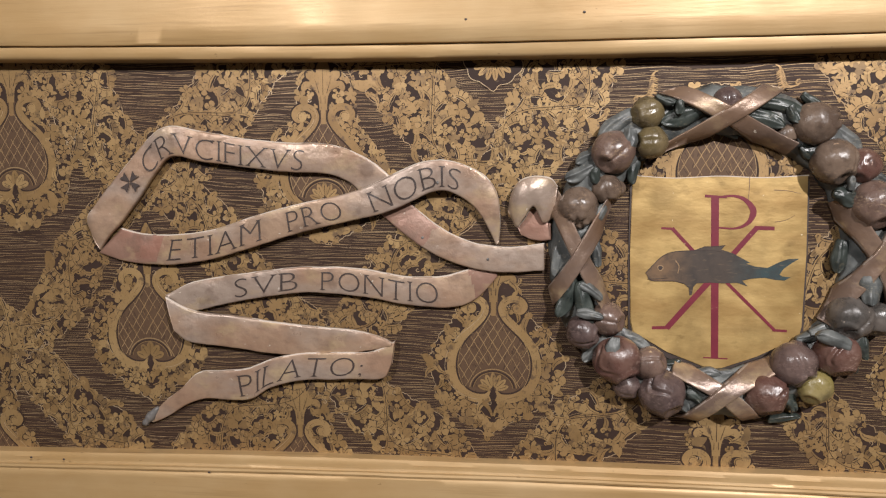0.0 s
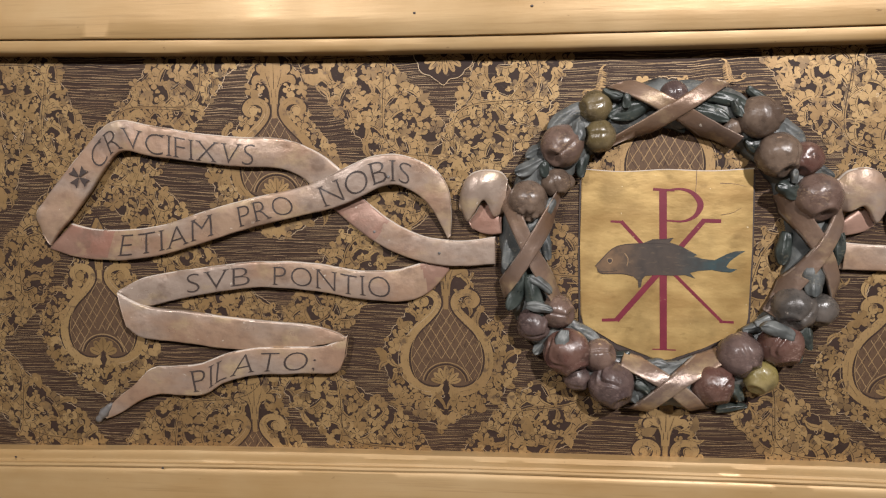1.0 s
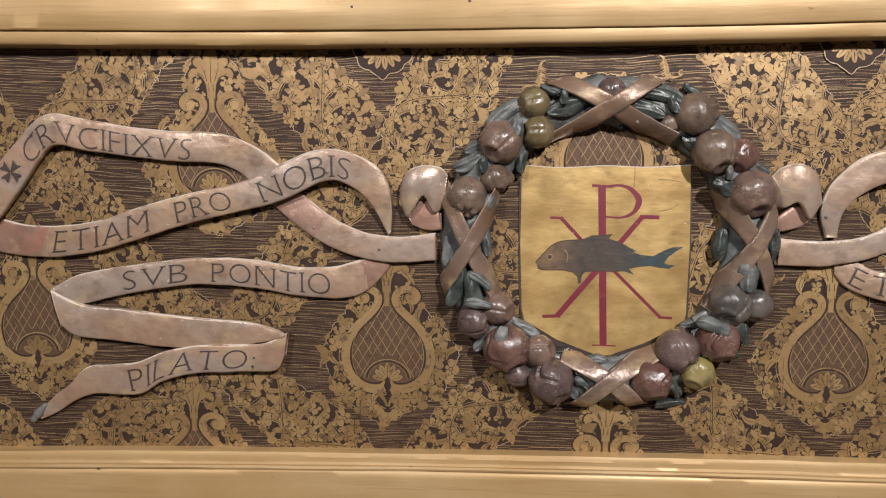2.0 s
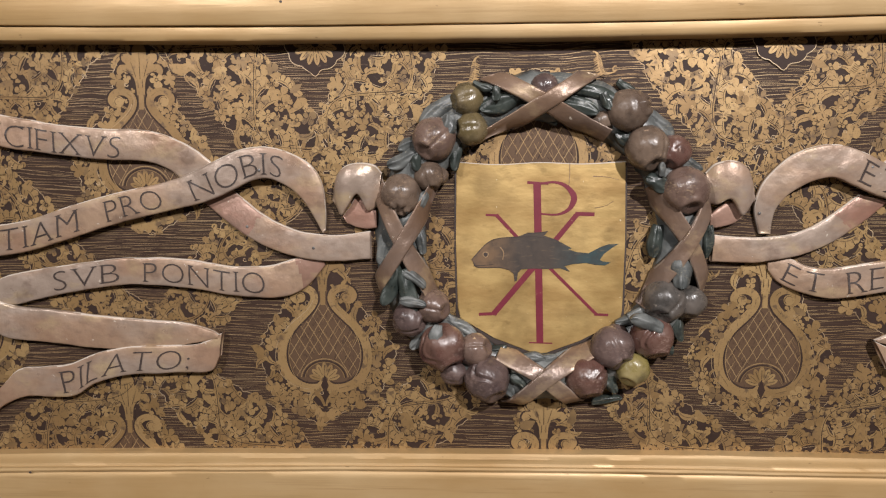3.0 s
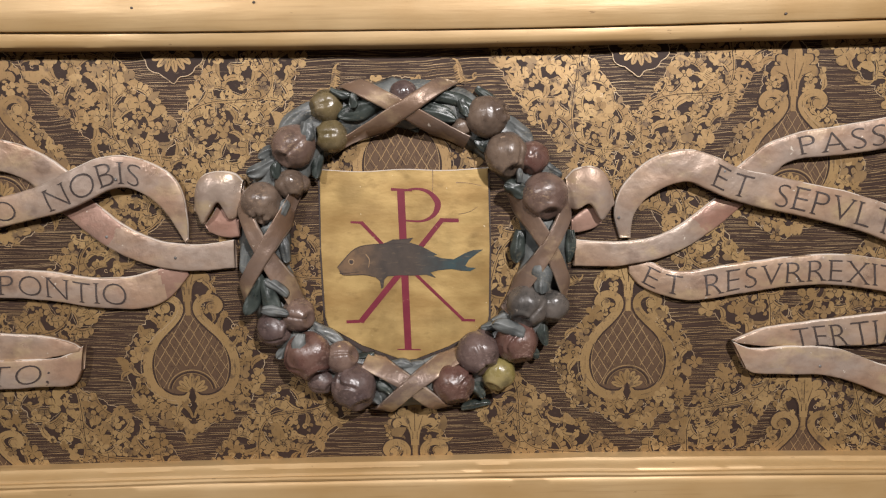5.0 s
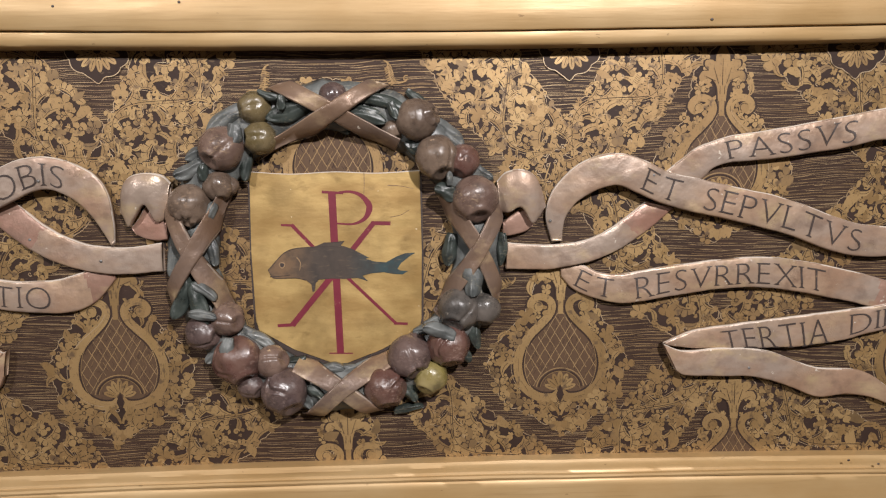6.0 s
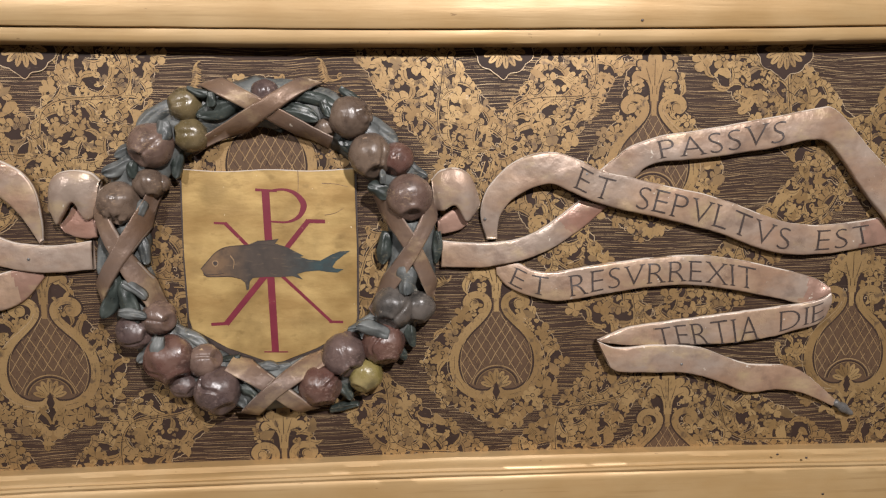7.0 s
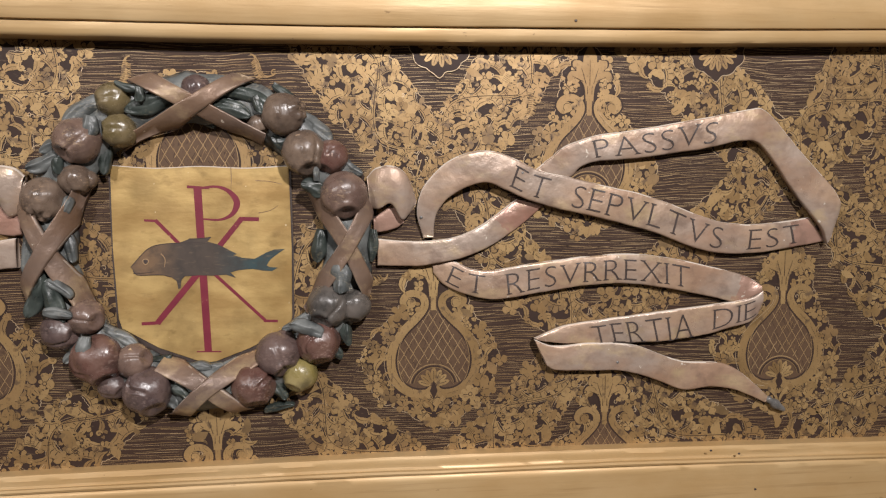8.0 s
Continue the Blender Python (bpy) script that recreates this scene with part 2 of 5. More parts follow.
# ---------------------------------------------------------------- gilded rails
def moulding(name, profile, parent, sign, seed, label="", half=1.35, step=0.012):
    """A length of moulding: the profile (y, z) drawn along x, with slight unevenness."""
    xs = np.arange(-half, half + 1e-6, step)
    verts, faces = [], []
    m = len(profile)
    for x in xs:
        for k, (y, z) in enumerate(profile):
            w = 0.0011 * noise.noise((x * 4.0, seed + k * 0.13, 1.7)) + 0.0005 * noise.noise((x * 17, seed, k * 0.4))
            verts.append((x, y + 0.7 * w if y < -0.002 else y, z + sign * bow(x) + w))
    for i in range(len(xs) - 1):
        for k in range(m):
            a, b = i * m + k, i * m + (k + 1) % m
            faces.append((a, b, b + m, a + m))
    faces += [tuple(range(m)), tuple(range(len(verts) - 1, len(verts) - m - 1, -1))]
    ob = link_mesh(name, verts, faces, RAIL, parent, label)
    bm = bmesh.new()
    bm.from_mesh(ob.data)
    bmesh.ops.recalc_face_normals(bm, faces=bm.faces)
    for e in bm.edges:
        e.smooth = len(e.link_faces) < 2 or e.calc_face_angle(0) < radians(38)
    bm.to_mesh(ob.data)
    bm.free()
    return ob


top_rail = thing("frame_rail", "gilded wooden frame rail above the painted panel", "frame rail", "rails of the frame", at=(0, 0.03, 1.8))
moulding("bead", [(0.028, 1.8000), (-0.0235, 1.7990), (-0.0275, 1.8002), (-0.0300, 1.8035), (-0.0308, 1.8090), (-0.0313, 1.8145), (-0.0312, 1.8166), (-0.0290, 1.8178), (-0.0220, 1.8181), (0.028, 1.8181)], top_rail, 1, 3.1)
moulding("fascia", [(0.028, 1.8189), (-0.0285, 1.8189), (-0.0340, 1.8196), (-0.0356, 1.8220), (-0.0360, 1.8476), (-0.0358, 1.8986), (-0.0358, 2.0186), (0.028, 2.02)], top_rail, 1, 8.4)
low_rail = thing("frame_rail", "gilded wooden frame rail with stepped moulding below the painted panel", "frame rail", "rails of the frame", at=(0, 0.03, 1.2))
moulding("stepped_moulding", [(0.028, 1.207), (-0.016, 1.2092), (-0.0205, 1.2085), (-0.0225, 1.2060), (-0.0255, 1.2025), (-0.0300, 1.2015), (-0.0340, 1.1990), (-0.0352, 1.1955), (-0.0385, 1.1945), (-0.0392, 1.1925), (-0.0405, 1.1968), (-0.0435, 1.1965), (-0.0445, 1.1935), (-0.043, 1.1905), (0.028, 1.1905)], low_rail, -1, 5.2)
moulding("fascia", [(0.028, 1.1895), (-0.0425, 1.1895), (-0.0448, 1.187), (-0.0455, 1.180), (-0.0455, 1.10), (-0.0455, 0.98), (0.028, 0.98)], low_rail, -1, 1.6)


def nail_hole(x, y, z, r, parent):
    bm = bmesh.new()
    bmesh.ops.create_uvsphere(bm, u_segments=10, v_segments=6, radius=r)
    for v in bm.verts:
        v.co = (x + v.co.x * 1.3, y + v.co.y * 0.35, z + v.co.z)
    part("nail_head", bm, INK, parent, "small dark nail head")


for x, z in ((-0.1870, 1.8560), (-0.7420, 1.1840), (-1.0350, 1.1950), (-0.9800, 1.1940), (0.5280, 1.8320), (-0.3500, 1.8510), (0.7900, 1.1980), (0.7450, 1.2050), (0.8190, 1.1400)):
    nail_hole(x, -0.0362 if z > 1.5 else -0.0458, z, 0.0017, top_rail if z > 1.5 else low_rail)


# ---------------------------------------------------------------- flat gilded ornament
rng = random.Random(7)


class Flat:
    """Collects flat shapes (x, z) on the panel's face, in six materials and thin layers."""

    def __init__(self):
        self.v, self.f, self.s = [], [], []
        self.worn = 0.0

    def add(self, poly, layer, slot):
        y = -0.0003 - 0.0004 * layer - rng.random() * 0.00010
        i = len(self.v)
        self.v += [(p[0], y, p[1]) for p in poly]
        self.f.append(tuple(range(i, i + len(poly))))
        self.s.append(3 if slot == 1 and rng.random() < self.worn else slot)

    def outlined(self, poly, layer, grow=0.0011):
        """A gold shape with a thin dark line round it."""
        c = (sum(p[0] for p in poly) / len(poly), sum(p[1] for p in poly) / len(poly))
        wide = []
        for p in poly:
            d = math.hypot(p[0] - c[0], p[1] - c[1]) + 1e-9
            k = (d + grow) / d
            wide.append((c[0] + (p[0] - c[0]) * k, c[1] + (p[1] - c[1]) * k))
        self.add(wide, layer, 0)
        self.add(poly, layer + 0.45, 1)

    def strip(self, path, w0, w1, layer, slot):
        """A band along a path, from one width to the other."""
        p = np.array(path, float)
        d = np.gradient(p, axis=0)
        d /= np.maximum(np.linalg.norm(d, axis=1), 1e-9)[:, None]
        nrm = np.stack([-d[:, 1], d[:, 0]], 1)
        w = np.linspace(w0, w1, len(p))[:, None] / 2
        y = -0.0003 - 0.0004 * layer - rng.random() * 0.00008
        i, n = len(self.v), len(p)
        self.v += [(a[0], y, a[1]) for a in p + nrm * w] + [(a[0], y, a[1]) for a in p - nrm * w]
        self.f += [(i + k, i + k + 1, i + n + k + 1, i + n + k) for k in range(n - 1)]
        self.s += [slot] * (n - 1)

    def band(self, path, widths, layer, slot):
        """A band along a path with a width at each of its points."""
        p = np.array([tuple(a) for a in path], float)
        d = np.gradient(p, axis=0)
        d /= np.maximum(np.linalg.norm(d, axis=1), 1e-9)[:, None]
        nrm = np.stack([-d[:, 1], d[:, 0]], 1) * np.array(widths)[:, None] / 2
        y = -0.0003 - 0.0004 * layer - rng.random() * 0.00008
        i, n = len(self.v), len(p)
        self.v += [(a[0], y, a[1]) for a in p + nrm] + [(a[0], y, a[1]) for a in p - nrm]
        self.f += [(i + k, i + k + 1, i + n + k + 1, i + n + k) for k in range(n - 1)]
        self.s += [3 if slot == 1 and rng.random() < self.worn else slot] * (n - 1)

    def link(self, name, parent, label=""):
        return link_mesh(name, self.v, self.f, [GROUND, GOLD, LINE, DIM, CORE, LATTICE], parent, label, self.s, smooth=False)


def blob(cx, cz, rx, rz, ang=0.0, n=11, wob=0.12):
    ph, ca, sa = rng.random() * 6.28, math.cos(ang), math.sin(ang)
    out = []
    for k in range(n):
        a = k * math.tau / n
        q = 1 + wob * math.sin(3 * a + ph) * rng.uniform(0.5, 1)
        u, v = rx * q * math.cos(a), rz * q * math.sin(a)
        out.append((cx + u * ca - v * sa, cz + u * sa + v * ca))
    return out


def lobed(fl, x, z, r, n=4, layer=2, slot=1, eye=True):
    """A blossom of n round petals in one brush mark, with clefts drawn between them and an eye."""
    rot, wob = rng.random() * 6.28, [rng.uniform(0.62, 1.18) for _ in range(n)]
    poly = []
    steps = n * 6
    for k in range(steps):
        t = k / steps * n
        petal, u = int(t), t % 1.0
        q = r * wob[petal] * (0.50 + 0.50 * math.sin(math.pi * u) ** 0.55)
        a = rot + (t - 0.5 + 0.22 * math.sin(t * math.tau / n + rot)) * math.tau / n
        poly.append((x + q * math.cos(a), z + q * math.sin(a)))
    fl.add(poly, layer, slot)
    if r > 0.0055:
        for k in range(n if rng.random() < 0.55 else 1):
            a = rot + (k - 0.5 + 0.22 * math.sin(k * math.tau / n + rot)) * math.tau / n
            fl.strip([(x + q * r * math.cos(a), z + q * r * math.sin(a)) for q in (0.16, 0.38, 0.6)], 0.0005, 0.0011, layer + 0.6, 0)
        if eye and rng.random() < 0.25:
            fl.strip([(x + 0.20 * r * math.cos(b), z + 0.20 * r * math.sin(b)) for b in np.linspace(0, math.tau, 10)], 0.0010, 0.0010, layer + 0.8, 0)
        if rng.random() < 0.3:
            scratches(fl, x, z, r * 0.55, rng.random() * 3.1, layer + 1.0)


def scratches(fl, x, z, r, ang, layer):
    """A few fine parallel arcs scratched through the gold."""
    ca, sa = math.cos(ang), math.sin(ang)
    for j in range(rng.choice((3, 4, 5))):
        v = (j / 4 - 0.5) * r * 1.3
        run = [(x + u * r * ca - (v + 0.16 * r * (1 - u * u)) * sa, z + u * r * sa + (v + 0.16 * r * (1 - u * u)) * ca) for u in (-0.6, -0.2, 0.2, 0.6)]
        fl.strip(run, 0.0004, 0.0006, layer, 0)


def leaf_shape(x, z, length, width, ang, bend=0.0, lobes=3):
    left, right = [], []
    n = 11
    for k in range(n + 1):
        t = k / n
        w = width * math.sin(math.pi * min(1, t * 0.9 + 0.08)) ** 0.8 * (1 + 0.30 * abs(math.sin(t * math.pi * lobes))) * (1 - t) ** 0.25
        a = ang + bend * t
        px, pz = x + length * (t - 0.5) * math.cos(ang + bend * (t - 0.5)), z + length * (t - 0.5) * math.sin(ang + bend * (t - 0.5))
        left.append((px - w / 2 * math.sin(a), pz + w / 2 * math.cos(a)))
        right.append((px + w / 2 * math.sin(a), pz - w / 2 * math.cos(a)))
    return left + right[::-1]


def curl_path(x, z, r, ang, turns, way, n=18):
    out = []
    for k in range(n):
        t = k / (n - 1)
        q, a = r * (1 - 0.78 * t), ang + way * turns * math.tau * t
        out.append((x + q * math.cos(a), z + q * math.sin(a)))
    return out


def pod(fl, x, z, r, ang):
    """A cluster of a pointed bud between two round petals."""
    fl.add(leaf_shape(x + 0.35 * r * math.cos(ang), z + 0.35 * r * math.sin(ang), r * 1.5, r * 0.62, ang, 0.0, 1), 2.4, 1)
    for side in (1, -1):
        a = ang + side * 1.25
        fl.add(blob(x + 0.52 * r * math.cos(a), z + 0.52 * r * math.sin(a), r * 0.50, r * 0.36, a - side * 0.4, 10, 0.1), 2, 1)
        fl.strip([(x + q * r * math.cos(a), z + q * r * math.sin(a)) for q in (0.3, 0.55, 0.8)], 0.0008, 0.0004, 3.2, 0)


def comma(fl, x, z, r, ang):
    """A swelling scroll leaf with a rolled head and a tapering tail."""
    way = rng.choice((-1, 1))
    p = [(x + r * 0.95 * (0.5 - t) * 2 * math.cos(ang) - way * r * 0.55 * math.sin(2.6 * t) * math.sin(ang), z + r * 0.95 * (0.5 - t) * 2 * math.sin(ang) + way * r * 0.55 * math.sin(2.6 * t) * math.cos(ang)) for t in np.linspace(0, 1, 11)]
    fl.band(p, [r * (0.10 + 0.55 * math.sin(math.pi * t ** 0.75) ** 1.2) for t in np.linspace(0, 1, 11)], 2, 1)
    head = curl_path(p[0][0], p[0][1], r * 0.42, ang + way * 1.6, 0.85, way, 12)
    fl.strip(head, r * 0.20, r * 0.28, 2.2, 1)
    fl.add(blob(*head[-1], r * 0.16, r * 0.16, n=8), 2.3, 1)
    fl.strip(p[2:9], 0.0005, 0.0008, 3.0, 0)


def acanthus(fl, x, z, r, ang, way=0):
    """A feathered leaf: a smooth hollow back, round fingers along the outer side, a curled tip."""
    way = way or rng.choice((-1, 1))
    n, back, front = 22, [], []
    fingers = rng.choice((3, 4))
    for k in range(n + 1):
        t = k / n
        a = ang + way * 1.5 * (t - 0.5)
        px, pz = x + r * 2.1 * (t - 0.5) * math.cos(ang + way * 0.7 * (t - 0.5)), z + r * 2.1 * (t - 0.5) * math.sin(ang + way * 0.7 * (t - 0.5))
        nx, nz = -math.sin(a) * way, math.cos(a) * way
        body = r * (0.10 + 0.16 * math.sin(math.pi * t))
        outer = r * (0.20 + 0.62 * math.sin(math.pi * min(1, 0.12 + t * 0.86)) * (0.45 + 0.55 * abs(math.sin(fingers * math.pi * t)) ** 0.6))
        back.append((px + nx * body, pz + nz * body))
        front.append((px - nx * outer, pz - nz * outer))
    fl.add(back + front[::-1], 2, 1)
    for j in range(1, fingers):
        k = int(n * j / fingers)
        b, f = back[k], front[k]
        fl.strip([(b[0] + (f[0] - b[0]) * q, b[1] + (f[1] - b[1]) * q) for q in (0.30, 0.6, 0.98)], 0.0004, 0.0014, 2.8, 0)
    tip = curl_path(back[-1][0], back[-1][1], r * 0.34, ang - way * 0.6, 0.8, way, 10)
    fl.strip(tip, r * 0.18, r * 0.26, 2.2, 1)
    if rng.random() < 0.5:
        fl.strip([(b[0] + (b[0] - f[0]) * 0.22, b[1] + (b[1] - f[1]) * 0.22) for b, f in zip(back, front)], 0.0006, 0.0006, 2.2, 2)
    if rng.random() < 0.3:
        scratches(fl, x, z, r * 0.55, ang, 2.7)
    if r > 0.010:
        fl.strip([(b[0] + (f[0] - b[0]) * 0.22, b[1] + (f[1] - b[1]) * 0.22) for b, f in zip(back[2:-3], front[2:-3])], 0.0005, 0.0008, 2.8, 0)


def inside_all(poly, xs, zs):
    """For many places at once: whether each lies within the outline."""
    p = np.array(poly, float)
    a, b = p[:, 0][None], p[:, 1][None]
    c, d = np.roll(p[:, 0], 1)[None], np.roll(p[:, 1], 1)[None]
    x, z = np.asarray(xs, float)[:, None], np.asarray(zs, float)[:, None]
    cut = ((b > z) != (d > z)) & (x < (c - a) * (z - b) / np.where(d == b, 1e-12, d - b) + a)
    return cut.sum(1) % 2 == 1


def inside(poly, x, z):
    return bool(inside_all(poly, [x], [z])[0])


LOW, HIGH = 1.190, 1.822
taken = []


def fill(fl, outline, holes, ang, sizes, tries, floral=0.30):
    """Strews blossoms, leaves and curls over an area, none on another."""
    xs, zs = [p[0] for p in outline], [p[1] for p in outline]
    near = np.zeros((4000, 3))
    count = 0
    fl.worn = 0.15
    for c in taken:
        if min(xs) - 0.03 < c[0] < max(xs) + 0.03 and min(zs) - 0.03 < c[1] < max(zs) + 0.03:
            near[count] = c
            count += 1
    for r0, share in sizes:
        m = int(tries * share)
        px, pz = np.array([rng.uniform(min(xs), max(xs)) for _ in range(m)]), np.array([rng.uniform(max(min(zs), LOW), min(max(zs), HIGH)) for _ in range(m)])
        free = inside_all(outline, px, pz)
        for h in holes:
            free &= ~inside_all(h, px, pz)
        for x, z in zip(px[free].tolist(), pz[free].tolist()):
            r = r0 * rng.uniform(0.85, 1.2)
            if z < LOW + 0.4 * r:
                continue
            c = near[:count]
            if count and np.any((x - c[:, 0]) ** 2 + (z - c[:, 1]) ** 2 < (0.655 * (r + c[:, 2])) ** 2):
                continue
            near[count] = (x, z, r)
            count += 1
            taken.append((x, z, r))
            k = rng.random()
            if r < 0.0046:
                if k < 0.40:
                    fl.add(blob(x, z, r * 1.15, r * 0.85, k * 12, n=8, wob=0.25), 2, 1)
                elif k < 0.62:
                    fl.strip(curl_path(x, z, r, k * 20, 0.9, rng.choice((-1, 1)), 9), 0.0012, 0.0008, 2, 2)
                elif k < 0.80:
                    lobed(fl, x, z, r * 1.1, 3, eye=False)
                else:
                    fl.add(leaf_shape(x, z, r * 2.4, r * 1.2, ang + rng.uniform(-1.2, 1.2), rng.uniform(-0.8, 0.8), 1), 2, 1)
            elif k < floral:
                lobed(fl, x, z, r * 1.04, rng.choice((3, 4, 4, 5)), 2)
            elif k < floral + 0.13:
                pod(fl, x, z, r * 1.12, ang + rng.gauss(0, 1.2))
            elif k < floral + 0.30:
                comma(fl, x, z, r * 1.04, ang + rng.gauss(0, 0.9))
            elif k < 0.93 and r > 0.0062:
                acanthus(fl, x, z, r * 1.02, ang + rng.gauss(0, 0.8))
            else:
                fl.add(leaf_shape(x, z, r * 2.4, r * 1.25, ang + rng.gauss(0, 0.9), rng.uniform(-0.9, 0.9), rng.choice((1, 2))), 2, 1)


def scalloped(path, size, depth):
    """A closed outline with small irregular scallops."""
    p = np.array(list(path) + [path[0]], float)
    d = np.r_[0, np.cumsum(np.linalg.norm(np.diff(p, axis=0), axis=1))]
    n = max(12, int(d[-1] / 0.0022))
    s = np.linspace(0, d[-1], n, endpoint=False)
    q = np.stack([np.interp(s, d, p[:, 0]), np.interp(s, d, p[:, 1])], 1)
    t = np.roll(q, -1, 0) - np.roll(q, 1, 0)
    t /= np.maximum(np.linalg.norm(t, axis=1), 1e-9)[:, None]
    nrm = np.stack([t[:, 1], -t[:, 0]], 1)
    if np.sum(q[:, 0] * np.roll(q[:, 1], -1) - np.roll(q[:, 0], -1) * q[:, 1]) < 0:
        nrm = -nrm
    ph = rng.random() * 9
    bump = depth * (np.abs(np.sin(s / size * math.pi + 1.6 * np.sin(s * 31 + ph))) ** 0.6 - 0.4) + depth * 1.1 * np.sin(s * 23 + ph) + 0.0006 * np.sin(s * 900 + 3 * np.sin(s * 110))
    q = q + nrm * bump[:, None]
    return [tuple(a) for a in q]


def keep_on_board(poly):
    """Cuts an outline off at the rails."""
    for level, sign in ((LOW - 0.004, 1), (HIGH + 0.004, -1)):
        out = []
        for k in range(len(poly)):
            a, b = poly[k - 1], poly[k]
            ina, inb = (a[1] - level) * sign > 0, (b[1] - level) * sign > 0
            if ina != inb:
                t = (level - a[1]) / (b[1] - a[1])
                out.append((a[0] + (b[0] - a[0]) * t, level))
            if inb:
                out.append(b)
        poly = out
    return poly


K = 0.00083
HALF_HEART = [(1, -4), (14, -13), (41, -10), (66, 10), (76, 42), (71, 75), (54, 102), (34, 122), (20, 138), (15, 152), (20, 164), (33, 170), (47, 167), (54, 156), (47, 147), (40, 153)]
HALF_BLOSSOM = [(7, -22), (9, 0), (15, 12), (27, 17), (37, 11), (41, 19), (35, 29), (24, 30), (31, 37), (30, 47), (19, 48), (13, 45), (12, 55), (7, 66), (2, 76)]


def medallion(parent, x, z, size=1.0, shell=7, crowned=True):
    """A heart-shaped medallion with lattice, shell, volutes and crowning blossom, in a wreath of small flowers."""
    fl = Flat()
    k = K * size
    wide = rng.uniform(0.97, 1.04)
    half = spline(HALF_HEART, 64) * k
    right = [(x + a * wide, z + b) for a, b in half]
    left = [(x - a, z + b) for a, b in half]
    ring = right[:44] + left[:44][::-1]
    outer = [(0, -79), (30, -64), (62, -42), (94, -26), (108, 0), (113, 26), (124, 48), (110, 82), (90, 110), (68, 132), (58, 160), (50, 186), (46, 206), (32, 228), (16, 244), (0, 258)]
    if not crowned:
        outer = outer[:12] + [(24, 196), (0, 200)]
    border = spline(outer, 44) * k
    shape = [(x + a, z + b) for a, b in border] + [(x - a, z + b) for a, b in border[::-1]]
    shape = keep_on_board(scalloped(shape, 0.020, 0.0036))
    fl.add(shape, 0, 0)
    fl.strip(shape + shape[:1], 0.0011, 0.0011, 1, 2)
    fl.add(ring, 0.5, 4)
    core = [(x + (a - x) * 0.86, z + 0.045 + (b - z - 0.045) * 0.90) for a, b in ring]
    # lattice and the fine strokes between
    for sgn in (1, -1):
        for c in np.arange(-0.16, 0.16, 0.0145 * size):
            run = []
            c += rng.uniform(-0.0012, 0.0012)
            for t in np.arange(-0.05, 0.12, 0.003) * size:
                px, pz = x + c + sgn * (t - 0.03) * 0.60, z + 0.045 + t
                arch = ((px - x) / 0.036) ** 2 + ((pz - z - 0.002) / 0.036) ** 2 < size ** 2
                if inside(core, px, pz) and not arch and rng.random() < 0.985:
                    run.append((px + rng.uniform(-0.0004, 0.0004), pz))
                else:
                    if len(run) > 2:
                        fl.strip(run, rng.uniform(0.0006, 0.0013), rng.uniform(0.0006, 0.0012), 1, 5)
                    run = []
            if len(run) > 2:
                fl.strip(run, 0.0010, 0.0008, 1, 5)
    for _ in range(130):
        px, pz = x + rng.uniform(-0.06, 0.06) * size, z + rng.uniform(0.0, 0.105) * size
        ql = rng.uniform(0.005, 0.013)
        tilt = rng.choice((0.5, -0.5)) + rng.uniform(-0.2, 0.2)
        if inside(core, px, pz) and inside(core, px + tilt * ql, pz + ql):
            fl.strip([(px, pz), (px + tilt * ql * 0.5, pz + ql * 0.5), (px + tilt * ql, pz + ql)], 0.0004, 0.0007, 0.8, rng.choice((0, 0, 3)))
    # shell under its arch
    for ra, w, slot in ((0.0355, 0.0016, 5), (0.0320, 0.0026, 0), (0.0300, 0.0012, 3)):
        fl.strip([(x + ra * size * math.cos(a), z + 0.002 + ra * 0.90 * size * math.sin(a)) for a in np.linspace(0.12, math.pi - 0.12, 24)], w, w, 1.4, slot)
    for j in range(shell):
        turn = (j - (shell - 1) / 2) * 168 / shell
        a = radians(90 + turn)
        r = (0.027 - 0.004 * abs(turn) / 80) * size
        fl.add(blob(x + r * 0.62 * math.cos(a), z + 0.001 + r * 0.62 * math.sin(a), r * 0.42, r * 1.18 / shell, a, 12, 0.04), 1.7 + 0.03 * (j % 2), 1)
        fl.strip([(x + q * r * math.cos(a), z + 0.001 + q * r * math.sin(a)) for q in (0.35, 0.6, 0.85)], 0.0004, 0.0008, 2.3, 0)
    # the two gold bands with their volutes
    for side in (right, left):
        n = len(side)
        width = [k * (16.5 - 6.0 * (i / n) ** 1.5) for i in range(n)]
        fl.band(side, [w + 6.0 * k for w in width], 1.2, 0)
        fl.band(side, width, 2, 1)
        fl.strip([(a + (x - a) * 0.16, b + 0.0018) for a, b in side[6:44]], 0.0009, 0.0009, 2, 5)
        fl.strip([(a + (a - x) * 0.155, b - 0.001) for a, b in side[6:38]], 0.0008, 0.0008, 2, 2)
        fl.add(blob(*side[-1], 0.0078 * size, 0.0078 * size, n=14, wob=0.05), 2.2, 1)
        arc = [(side[-1][0] + 0.0060 * size * math.cos(q), side[-1][1] + 0.0060 * size * math.sin(q)) for q in np.linspace(0.6, 4.0, 10)]
        fl.strip(arc, 0.0005, 0.0010, 3, 0)
        for i in range(6, 46, 5):
            p, q = side[i], side[i + 3]
            if rng.random() < 0.45:
                fl.strip([p, ((p[0] + q[0]) / 2, (p[1] + q[1]) / 2), q], 0.0004, 0.0004, 2.6, 0)
    # fork and hanging blossom below
    fl.add([(x, z + 12 * k), (x + 7 * k, z - 8 * k), (x, z - 24 * k), (x - 7 * k, z - 8 * k)], 2.4, 0)
